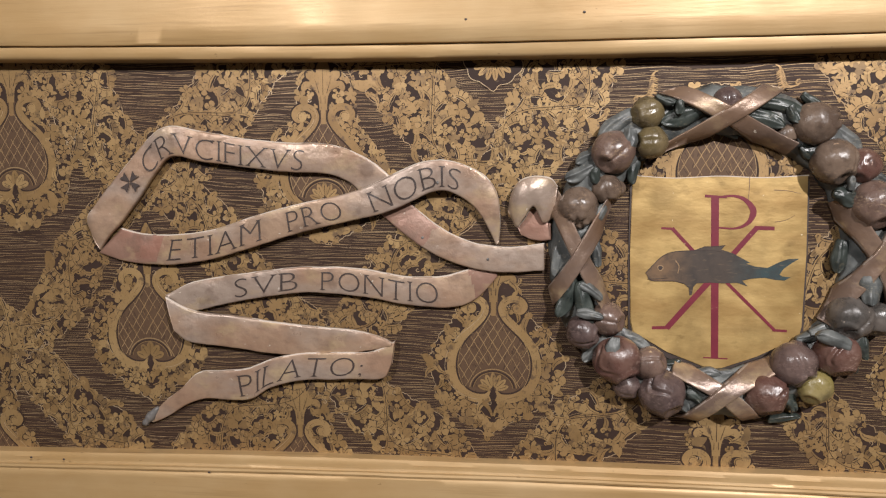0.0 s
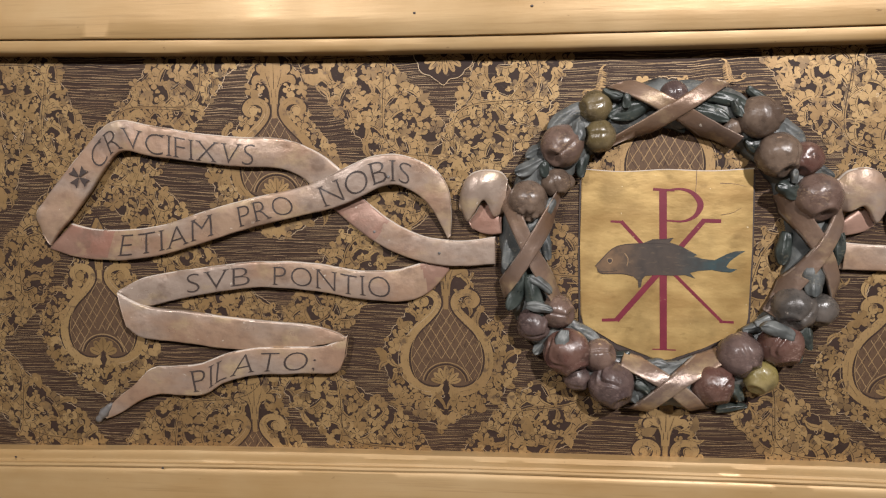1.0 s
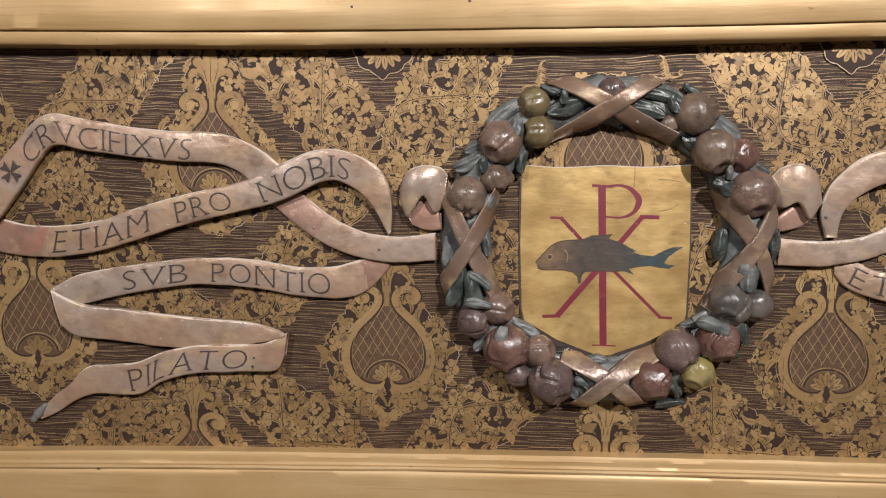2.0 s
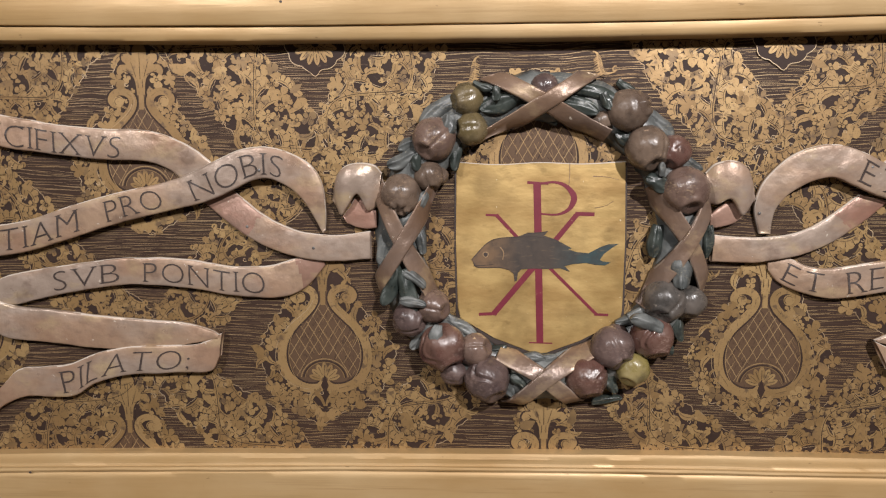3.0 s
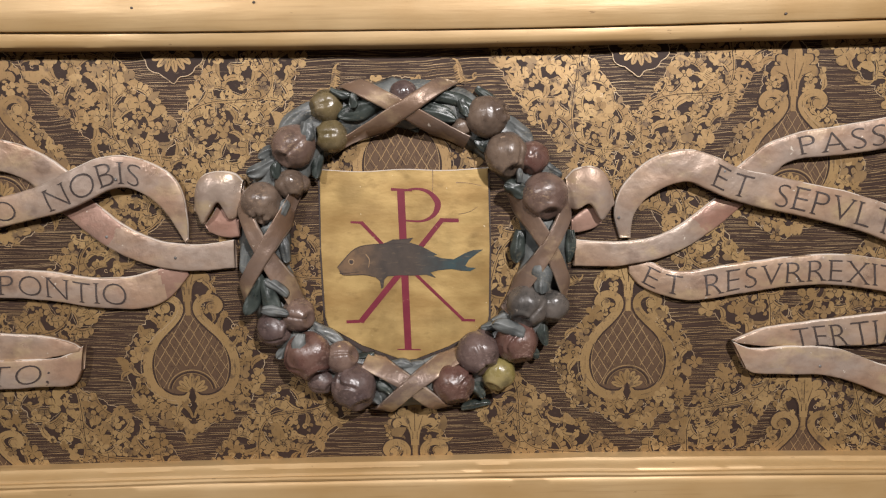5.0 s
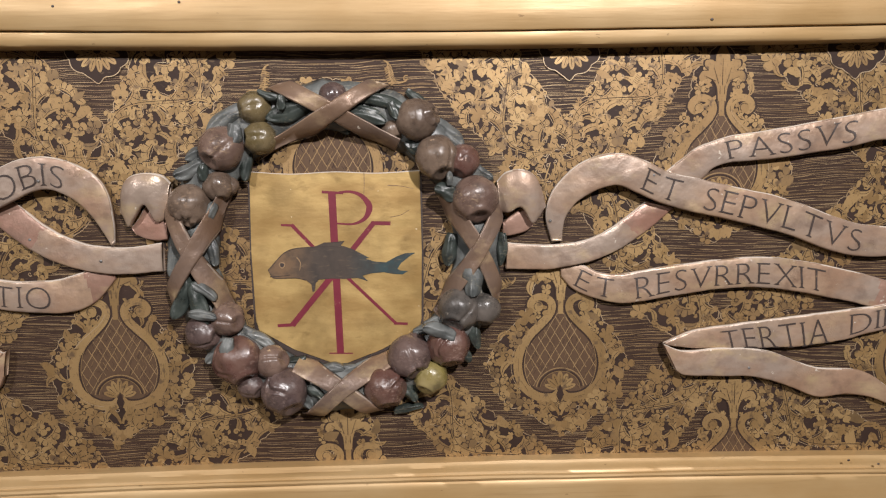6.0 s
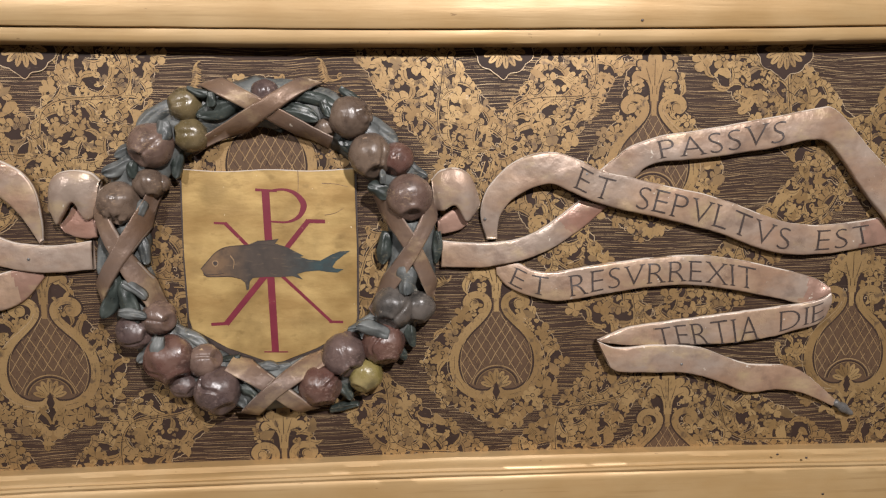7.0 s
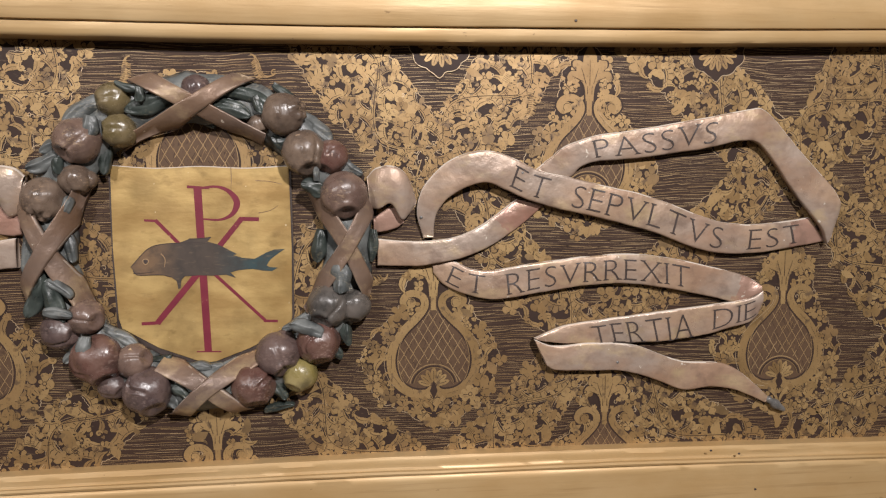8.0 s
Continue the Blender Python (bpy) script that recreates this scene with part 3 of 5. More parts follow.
    for s in (1, -1):
        fork = spline([(x + s * 19 * k, z - 20 * k), (x + s * 11 * k, z - 27 * k), (x + s * 5 * k, z - 36 * k), (x + s * 1.5 * k, z - 46 * k)], 12)
        fl.strip(fork, 0.0075 * size, 0.0030 * size, 2.5, 1)
        fl.strip([(x + s * 4 * k, z - 50 * k), (x + s * 14 * k, z - 46 * k), (x + s * 22 * k, z - 36 * k)], 0.0016, 0.0010, 2.5, 1)
    for j, turn in enumerate((-72, -36, 0, 36, 72)):
        a = radians(-90 + turn)
        fl.add(blob(x + 17 * k * math.cos(a), z - 52 * k + 15 * k * math.sin(a), 10 * k, 7.5 * k, a, 12, 0.10), 2 + 0.1 * (j % 2), 1)
    # stem and crowning blossom between the volutes
    fl.band([(x, z + b * k) for b in np.linspace(139, 190, 12)], [k * w for w in (8, 9, 9, 9, 9, 9, 10, 10, 11, 13, 15, 18)], 2.0, 1)
    if crowned:
        crown = spline(HALF_BLOSSOM, 46) * k
        top = z + 186 * k
        for grow, slot, layer in ((3.0, 0, 2.1), (0, 1, 2.6)):
            poly = [(x + a + grow * k, top + b + grow * 0.4 * k) for a, b in crown] + [(x - a - grow * k, top + b + grow * 0.4 * k) for a, b in crown[::-1]]
            fl.add(keep_on_board(poly), layer, slot)
        for a, b, da, db in ((0, 5, 0, 45), (-7, 8, -8, 26), (7, 8, 8, 26), (-12, 12, -18, 8), (12, 12, 18, 8), (-4, -10, 0, 14), (4, -10, 0, 14)):
            if top + (b + db) * k < HIGH:
                fl.strip([(x + (a + da * t) * k, top + (b + db * t) * k) for t in (0, 0.5, 1)], 0.0009, 0.0004, 4, 0)
    for b in range(130, 262, 14):
        taken.append((x, z + b * k, 0.010 if b < 186 else 0.022))
    for side in (right, left):
        for a in side[::2]:
            taken.append((a[0], a[1], 0.0065 * size))
        taken.append((*side[-1], 0.010 * size))
    taken.append((x, z - 44 * k, 0.012))
    taken.append((x, z - 60 * k, 0.018))
    fill(fl, shape, [ring], math.pi / 2, ((0.0120, 1.6), (0.0092, 1.6), (0.0065, 1.5), (0.0040, 1.4)), 1300, 0.66)
    return fl.link("medallion", parent, "heart-shaped gilded medallion ringed with small flowers")


def foliage_band(parent, a, b, half, sway):
    """A diagonal garland between two crossings of the net."""
    fl = Flat()
    a, b = Vector(a), Vector(b)
    d = b - a
    ang = math.atan2(d.y, d.x)
    nrm = Vector((-d.y, d.x)).normalized()
    ts = np.linspace(-0.05, 1.05, 26)
    mid = [a + d * t + nrm * sway * math.sin(t * math.tau) for t in ts]
    wide = [half * (0.66 + 0.38 * math.sin(math.pi * min(max(t, 0), 1))) for t in ts]
    path = [tuple(m + nrm * w) for m, w in zip(mid, wide)] + [tuple(m - nrm * w) for m, w in zip(mid, wide)][::-1]
    shape = keep_on_board(scalloped(path, 0.026, 0.0050))
    fl.add(shape, 0, 0)
    fl.strip(shape + shape[:1], 0.0011, 0.0011, 1, 2)
    # winding stems with feathered leaves, that end in volutes
    for s, o, reach in ((1, 0.02, 0.42), (-1, 0.30, 0.38), (1, 0.60, 0.38)):
        q = [a + d * (o + t * reach) + nrm * s * half * (0.72 * math.sin(t * 4.2 - 0.4) - 0.10) for t in np.linspace(0, 1, 26)]
        q = [p for p in q if LOW + 0.006 < p.y < HIGH]
        if len(q) < 12:
            continue
        fl.band(q, [0.0014 + 0.0042 * (i / len(q)) ** 0.8 for i in range(len(q))], 2, 1)
        fl.strip(q[3:], 0.0005, 0.0011, 3, 0)
        fl.strip([p + nrm * s * 0.0050 for p in q[4:-3]], 0.0006, 0.0006, 1.6, 2)
        for p in q[::2]:
            taken.append((p.x, p.y, 0.0028))
        end = q[-1] + nrm * s * 0.008
        if LOW + 0.01 < end.y < HIGH:
            v = curl_path(end.x, end.y, 0.0115, ang - s * 1.5, 1.15, s)
            fl.strip(v, 0.0052, 0.0070, 2, 1)
            lobed(fl, end.x, end.y, 0.0062, 3)
            taken.append((end.x, end.y, 0.0105))
        for j, turn in ((5, 1), (10, -1), (15, 1), (20, -1)):
            if j + 1 < len(q):
                flow = math.atan2(q[j + 1].y - q[j].y, q[j + 1].x - q[j].x) + turn * 0.75
                c = q[j] + Vector((math.cos(flow), math.sin(flow))) * 0.0135
                if LOW + 0.008 < c.y < HIGH and inside(shape, c.x, c.y):
                    acanthus(fl, c.x, c.y, 0.0125, flow, turn)
                    taken.append((c.x, c.y, 0.0095))
    fill(fl, shape, [], ang, ((0.0125, 0.35), (0.0100, 1.2), (0.0076, 1.6), (0.0052, 1.9), (0.0034, 2.0)), 1100)
    return fl.link("foliage_band", parent, "gilded garland of flowers, leaves and curling stems")


def wisp(parent, x, z, size, ang, way):
    """A loose feathery curl on the hatched ground: a stem with a rolled end and short barbs."""
    fl = Flat()
    p = [(x + size * (t - 0.5) * 2.6 * math.cos(ang) - way * size * 0.55 * math.sin(t * 5.2) * math.sin(ang), z + size * (t - 0.5) * 2.6 * math.sin(ang) + way * size * 0.55 * math.sin(t * 5.2) * math.cos(ang)) for t in np.linspace(0, 1, 22)]
    fl.band(p, [size * (0.10 + 0.34 * math.sin(math.pi * t) ** 2) for t in np.linspace(0, 1, 22)], 2, 1)
    roll = curl_path(p[0][0], p[0][1] + way * size * 0.2, size * 0.30, ang - 1.5, 0.8, way, 12)
    fl.strip(roll, size * 0.10, size * 0.16, 2, 1)
    for j in range(6, 17):
        a = ang + way * (0.8 + 0.5 * rng.random())
        fl.strip([(p[j][0] + q * size * math.cos(a), p[j][1] + q * size * math.sin(a)) for q in (0, 0.28, 0.55)], size * 0.16, size * 0.05, 2.1, 1)
        fl.strip([(p[j][0] - q * size * math.cos(a + 0.5), p[j][1] - q * size * math.sin(a + 0.5)) for q in (-0.1, 0.1, 0.26)], 0.0006, 0.0004, 3, 0)
    fl.link("wisp", parent, "loose gilded feathery curl")


def rosette(parent, x, z, size=1.0):
    """The hanging half of a gilded rosette below the upper rail."""
    fl = Flat()
    rim = [(x + 0.040 * size * (1 + 0.10 * abs(math.sin(a * 4.5))) * math.cos(a), z + 0.034 * size * (1 + 0.10 * abs(math.sin(a * 4.5)) + 0.22 * math.exp(-((a - 4.712) / 0.16) ** 2)) * math.sin(a)) for a in np.linspace(0, math.tau, 80, endpoint=False)]
    rim = keep_on_board(rim)
    fl.add(rim, 5, 0)
    fl.strip(rim + rim[:1], 0.0011, 0.0011, 5.5, 2)
    for n, r, w, l in ((15, 0.022, 0.0042, 0.0095), (11, 0.010, 0.0028, 0.0055)):
        for j in range(n):
            a = j * math.tau / n + 0.2
            px, pz = x + r * size * math.cos(a), z + 0.88 * r * size * math.sin(a)
            if pz < HIGH:
                fl.outlined(blob(px, pz, l * size, w * size, a, 12, 0.06), 6, 0.0005)
                fl.strip([(px + t * l * size * math.cos(a), pz + t * l * size * math.sin(a)) for t in (-0.6, 0.0, 0.6)], 0.0010, 0.0005, 7.5, 0)
    taken.append((x, z, 0.034 * size))
    fl.link("rosette", parent, "gilded many-petalled rosette")


painted_panel = thing("painted_panel", "dark wooden panel covered with gilded damask ornament between two rails", "panel", at=(0, 0.03, 1.2))
bm = block((-1.34, 0.0, 1.17), (1.34, 0.028, 1.84))
part("board", bm, BOARD, painted_panel, "dark board with fine gold hatching", smooth=False)
hatch_v, hatch_f = [], []
ROW = 0.0028
for row in range(int((HIGH - LOW) / ROW)):
    x = -1.30 + rng.random() * 0.05
    while x < 1.30:
        length = rng.uniform(0.018, 0.105)
        z, w, tilt = LOW + row * ROW + rng.gauss(0, 0.0009), rng.uniform(0.0003, 0.0009), rng.gauss(0, 0.024)
        i = len(hatch_v)
        for k in range(8):
            t = k / 7
            px = x + length * t
            fan = 0.0080 * noise.noise((px * 7, z * 11, 3.0)) + 0.0012 * noise.noise((px * 38, z * 30, 9.0))
            pz = z + tilt * length * t + fan
            h = w * (0.30 + 0.70 * math.sin(math.pi * min(1, 0.10 + t * 0.88)))
            hatch_v += [(px, -0.00012, pz - h / 2), (px, -0.00012, pz + h / 2)]
        hatch_f += [(i + 2 * k, i + 2 * k + 2, i + 2 * k + 3, i + 2 * k + 1) for k in range(7)]
        x += length + rng.expovariate(1 / 0.005) - 0.004
hatching = link_mesh("hatching", hatch_v, hatch_f, STROKE, painted_panel, "fine hand-drawn gold hatching", smooth=False)
hatching["kind"] = "stuff"
COLUMNS_LOW = (-1.36, -0.856, -0.311, 0.330, 0.8785, 1.36)
COLUMNS_HIGH = (-1.074, -0.567, 0.004, 0.561, 1.110)
for x in (-0.312, 0.341, 0.755):
    rosette(painted_panel, x, 1.800)
for x, z, size, shell in ((-0.856, 1.346, 1.0, 5), (-0.311, 1.3104, 1.0, 7), (0.330, 1.3060, 1.0, 7), (0.8785, 1.300, 1.02, 7)):
    medallion(painted_panel, x, z, size, shell)
for x, z, low, low_z in ((-1.074, 1.617, -1.13, 1.114), (-0.567, 1.597, -0.612, 1.116), (0.004, 1.598, 0.015, 1.092), (0.561, 1.590, 0.594, 1.124), (1.110, 1.590, 1.14, 1.114)):
    medallion(painted_panel, x, z, 1.0, 5 if x < -1 else 7, abs(x) > 0.1)
    medallion(painted_panel, low, low_z, 0.97)
for x in COLUMNS_LOW:
    for u in COLUMNS_HIGH:
        if abs(x - u) < 0.4:
            s = 1 if u > x else -1
            foliage_band(painted_panel, (x, 1.635), (u, 1.375), 0.040, 0.010 * s)
            spread = abs(u) < 0.1
            foliage_band(painted_panel, (x, 1.635), (u - 0.10 * s if spread else u, 1.905), 0.056, -0.010 * s)
            foliage_band(painted_panel, (u - 0.075 * s if spread else u, 1.375), (x, 1.105), 0.045, 0.010 * s)
for x, z, size, ang, way in ((0.092, 1.768, 0.016, 2.6, 1), (-0.092, 1.760, 0.017, 0.7, -1), (0.956, 1.742, 0.026, 1.1, -1), (0.245, 1.46, 0.018, 1.1, 1), (0.470, 1.720, 0.016, 0.7, -1), (-0.455, 1.440, 0.018, 2.8, 1)):
    wisp(painted_panel, x, z, size, ang, way)


# ---------------------------------------------------------------- scrolls of ribbon
class Ribbon:
    """A carved band lofted between its upper and lower edge, standing off the panel by depths."""

    def __init__(self, parent, upper, lower, depths, material=CLOTH, n=110, thick=0.007, name="fold", label="", curve=0.0012, red=(2, 2)):
        up, lo = spline(upper, n), spline(lower, n)
        for edge, q in ((up, 1.0), (lo, 7.0)):
            for a in edge:
                a[1] += 0.0009 * noise.noise((a[0] * 34, q, a[1] * 20)) + 0.0004 * noise.noise((a[0] * 110, q, 2.0))
        ys = -np.interp(np.linspace(0, 1, n), np.linspace(0, 1, len(depths)), depths)
        ys = np.convolve(np.pad(ys, 6, mode="edge"), np.ones(13) / 13, "valid")
        self.up, self.lo, self.ys, self.curve, self.n = up, lo, ys, curve, n
        mid = (up + lo) / 2
        self.s = np.r_[0, np.cumsum(np.linalg.norm(np.diff(mid, axis=0), axis=1))]
        self.mid = mid
        self.seed = rng.random() * 50
        cross = [0.0, 0.012, 0.035, 0.08, 0.2, 0.35, 0.5, 0.65, 0.8, 0.92, 0.965, 0.988, 1.0]
        drop = [0.0035, 0.0012, 0.0003, 0, 0, 0, 0, 0, 0, 0, 0.0003, 0.0012, 0.0035]
        verts, faces, slots = [], [], []
        m = len(cross) + 2
        for i in range(n):
            for v, dr in zip(cross, drop):
                p = self.point(i, v)
                verts.append((p[0], p[1] + dr, p[2]))
            for v in (0.985, 0.015):
                p = self.point(i, v)
                verts.append((p[0], min(p[1] + thick + 0.003, 0.0005), p[2]))
        for i in range(n - 1):
            for k in range(m):
                a, b = i * m + k, i * m + (k + 1) % m
                faces.append((a, b, b + m, a + m))
                # upper edge only: worn gesso, with its bright highlight put into the colour
                slots.append(1 if k in (10, 11) and noise.noise((verts[a][0] * 22, verts[a][2] * 22, self.seed)) > -0.12 - 0.3 * (k - 10) else 2 if red[0] <= i / n + 0.02 * noise.noise((k * 0.5, i * 0.3, 4.0)) <= red[1] else 0)
        faces += [tuple(range(m)), tuple(range(len(verts) - 1, len(verts) - m - 1, -1))]
        slots += [0, 0]
        self.ob = link_mesh(name, verts, faces, [material, EDGE, CLOTH_BACK], parent, label, slots)

    def point(self, i, v, lift=0.0):
        p = self.lo[i] * (1 - v) + self.up[i] * v
        y = self.ys[i] - self.curve * (4 * v * (1 - v) - 0.5)
        y += 0.0019 * noise.noise((p[0] * 24, p[1] * 30, self.seed)) + 0.0007 * noise.noise((p[0] * 75, p[1] * 85, self.seed))
        return (p[0], y - lift, p[1])

    def at(self, s, v, lift=0.0):
        """The place at the length s along the band and the share v of its width."""
        f = float(np.interp(s, self.s, np.arange(self.n)))
        i = min(int(f), self.n - 2)
        a, b = self.point(i, v, lift), self.point(i + 1, v, lift)
        return tuple(p + (q - p) * (f - i) for p, q in zip(a, b))

    def length_at(self, x, z):
        return float(self.s[np.argmin((self.mid[:, 0] - x) ** 2 + (self.mid[:, 1] - z) ** 2)])


GLYPHS = {}
SERIFS = {"C": ((0.95, 1),), "R": ((0.1, 0), (0.1, 1), (0.95, 0)), "V": ((0.06, 1), (0.94, 1)), "I": ((0.5, 0), (0.5, 1)), "F": ((0.12, 0), (0.12, 1)),
          "X": ((0.08, 0), (0.92, 0), (0.08, 1), (0.92, 1)), "E": ((0.1, 0), (0.1, 1)), "T": ((0.5, 0),), "A": ((0.06, 0), (0.94, 0)),
          "M": ((0.08, 0), (0.92, 0), (0.08, 1), (0.92, 1)), "P": ((0.12, 0), (0.12, 1)), "N": ((0.08, 0), (0.1, 1), (0.92, 1)), "B": ((0.08, 0), (0.08, 1)),
          "L": ((0.12, 0), (0.12, 1)), "D": ((0.08, 0), (0.08, 1))}


def glyph(letter):
    """The outline mesh of one capital, in units of its height, with small serifs."""
    if letter not in GLYPHS:
        cu = bpy.data.curves.new("glyph", "FONT")
        cu.body, cu.size, cu.resolution_u, cu.offset = letter, 1.0, 4, -0.022
        ob = new("glyph", cu)
        me = bpy.data.meshes.new_from_object(ob.evaluated_get(bpy.context.evaluated_depsgraph_get()))
        v = np.array([(p.co.x, p.co.y) for p in me.vertices])
        f = [tuple(p.vertices) for p in me.polygons]
        bpy.data.objects.remove(ob)
        bpy.data.curves.remove(cu)
        bpy.data.meshes.remove(me)
        v[:, 0] -= v[:, 0].min()
        if letter != ";":
            v[:, 1] -= v[:, 1].min()
        v /= 0.72 if letter == ";" else v[:, 1].max()
        wide = v[:, 0].max()
        verts = [tuple(p) for p in v]
        for fx, top in SERIFS.get(letter, ()):
            c, i = fx * wide, len(verts)
            y0, y1 = (0.0, 0.055) if not top else (1.0, 0.945)
            verts += [(c - 0.15, y0), (c + 0.15, y0), (c + 0.07, y1), (c - 0.07, y1)]
            f.append((i, i + 1, i + 2, i + 3))
        bm = bmesh.new()
        made = [bm.verts.new((a, b, 0)) for a, b in verts]
        for face in f:
            bm.faces.new([made[j] for j in face])
        bmesh.ops.triangulate(bm, faces=bm.faces)
        for _ in range(3):
            bmesh.ops.subdivide_edges(bm, edges=[e for e in bm.edges if e.calc_length() > 0.16], cuts=1)
            bmesh.ops.triangulate(bm, faces=bm.faces)
        bm.verts.index_update()
        verts, f = [(w.co.x, w.co.y) for w in bm.verts], [tuple(w.index for w in face.verts) for face in bm.faces]
        bm.free()
        GLYPHS[letter] = (verts, f, wide)
    return GLYPHS[letter]


def word(text, ribbon, start, end, low=0.15, high=0.82):
    """Capitals painted along a ribbon between two places, each word a part of its own."""
    s0, s1 = ribbon.length_at(*start), ribbon.length_at(*end)
    gap = 0.24
    total = sum(glyph(c)[2] for c in text) + gap * (len(text) - 1)
    k = (s1 - s0) / total
    verts, faces, x = [], [], 0.0
    for c in text:
        v, f, wide = glyph(c)
        i = len(verts)
        dz = rng.uniform(-0.02, 0.02)
        verts += [ribbon.at(s0 + (x + a) * k, low + (b + dz) * (high - low), 0.0009) for a, b in v]
        faces += [tuple(i + j for j in face) for face in f]
        x += wide + gap
    return link_mesh("lettering", verts, faces, INK, ribbon.ob, "black painted Roman capitals", smooth=False)


def tassel(parent, x, z, length, ang, y):
    """The small turned tip at a ribbon's end."""
    bm = bmesh.new()
    rings = ((0, 0.35), (0.12, 0.62), (0.25, 0.5), (0.34, 0.7), (0.5, 0.85), (0.66, 0.6), (0.82, 0.5), (0.95, 0.3), (1.0, 0.05))
    r0 = length * 0.24
    loops = []
    for t, r in rings:
        loops.append([bm.verts.new((x + (t - 0.5) * length * math.cos(ang) - r * r0 * math.cos(q) * math.sin(ang), y + r * r0 * 0.9 * math.sin(q),
                                    z + (t - 0.5) * length * math.sin(ang) + r * r0 * math.cos(q) * math.cos(ang))) for q in np.linspace(0, math.tau, 14, endpoint=False)])
    for a, b in zip(loops, loops[1:]):
        for k in range(14):
            bm.faces.new((a[k], a[(k + 1) % 14], b[(k + 1) % 14], b[k]))
    bm.faces.new(loops[0])
    bm.faces.new(loops[-1])
    part("tip", bm, TIP, parent, "grey turned tip")


left_scroll = thing("scroll_ribbon", "carved bronze-brown ribbon scroll lettered about the crucifixion, fixed to the panel", "ribbon", "lettered scrolls", at=(-0.6, 0.0, 1.5))
l1 = Ribbon(left_scroll, [(-0.9400, 1.5450), (-0.9440, 1.5690), (-0.9290, 1.5920), (-0.8870, 1.6410), (-0.8530, 1.6780), (-0.8230, 1.7050), (-0.7980, 1.7120), (-0.7570, 1.7040), (-0.6870, 1.6920), (-0.6170, 1.6850), (-0.5560, 1.6820), (-0.5140, 1.6680), (-0.4840, 1.6500), (-0.4650, 1.6330)],
            [(-0.9270, 1.5220), (-0.9090, 1.5430), (-0.8860, 1.5660), (-0.8550, 1.6040), (-0.8310, 1.6380), (-0.8110, 1.6600), (-0.7900, 1.6650), (-0.7590, 1.6580), (-0.6880, 1.6480), (-0.6270, 1.6410), (-0.5620, 1.6380), (-0.5360, 1.6300), (-0.5210, 1.6200), (-0.5080, 1.6060)],
            (0.010, 0.020, 0.019, 0.018, 0.017, 0.019, 0.020, 0.017, 0.015, 0.015, 0.014, 0.011, 0.008, 0.006))
l3 = Ribbon(left_scroll, [(-0.8930, 1.5550), (-0.8550, 1.5470), (-0.8090, 1.5460), (-0.7450, 1.5530), (-0.6820, 1.5720), (-0.6100, 1.5920), (-0.5410, 1.6060), (-0.4890, 1.6230), (-0.4460, 1.6430), (-0.4120, 1.6550), (-0.3790, 1.6570), (-0.3460, 1.6470), (-0.3200, 1.6310), (-0.3050, 1.6050), (-0.3010, 1.5680), (-0.3030, 1.5370)],
            [(-0.9330, 1.5160), (-0.8890, 1.5030), (-0.8200, 1.4980), (-0.7470, 1.5070), (-0.6830, 1.5250), (-0.6030, 1.5490), (-0.5240, 1.5670), (-0.4720, 1.5790), (-0.4300, 1.5970), (-0.4040, 1.6090), (-0.3810, 1.6120), (-0.3590, 1.6030), (-0.3400, 1.5890), (-0.3270, 1.5720), (-0.3160, 1.5510), (-0.3070, 1.5320)],
            (0.007, 0.009, 0.013, 0.016, 0.017, 0.017, 0.018, 0.021, 0.023, 0.023, 0.022, 0.020, 0.019, 0.016, 0.012, 0.007), red=(-1, 0.11))
l4 = Ribbon(left_scroll, [(-0.4490, 1.6050), (-0.4220, 1.5830), (-0.3930, 1.5610), (-0.3590, 1.5430), (-0.3220, 1.5330), (-0.2800, 1.5310), (-0.2370, 1.5360)],
            [(-0.4840, 1.5790), (-0.4520, 1.5530), (-0.4180, 1.5290), (-0.3800, 1.5100), (-0.3340, 1.4960), (-0.2880, 1.4920), (-0.2370, 1.4950)], (0.004, 0.007, 0.011, 0.014, 0.014, 0.013, 0.010), red=(-1, 0.33))
l5 = Ribbon(left_scroll, [(-0.8190, 1.4520), (-0.7810, 1.4710), (-0.7400, 1.4800), (-0.6850, 1.4880), (-0.5960, 1.4980), (-0.5080, 1.4960), (-0.4480, 1.4860), (-0.3890, 1.4860), (-0.3420, 1.4980), (-0.3070, 1.5030)],
            [(-0.8120, 1.4470), (-0.7780, 1.4280), (-0.7370, 1.4350), (-0.6860, 1.4460), (-0.5970, 1.4580), (-0.5090, 1.4530), (-0.4490, 1.4430), (-0.3810, 1.4380), (-0.3380, 1.4500), (-0.3050, 1.4850)],
            (0.018, 0.012, 0.011, 0.013, 0.015, 0.014, 0.013, 0.011, 0.008, 0.004), red=(0.87, 2))
l6 = Ribbon(left_scroll, [(-0.8180, 1.4500), (-0.7780, 1.4290), (-0.7140, 1.4210), (-0.6510, 1.4130), (-0.5800, 1.4060), (-0.5190, 1.4010), (-0.4800, 1.3920), (-0.4620, 1.3840)],
            [(-0.8050, 1.3950), (-0.7800, 1.3780), (-0.7160, 1.3700), (-0.6530, 1.3620), (-0.5810, 1.3620), (-0.5190, 1.3670), (-0.4840, 1.3740), (-0.4650, 1.3790)], (0.020, 0.018, 0.015, 0.013, 0.012, 0.012, 0.015, 0.018), label="shaded reverse of the ribbon")
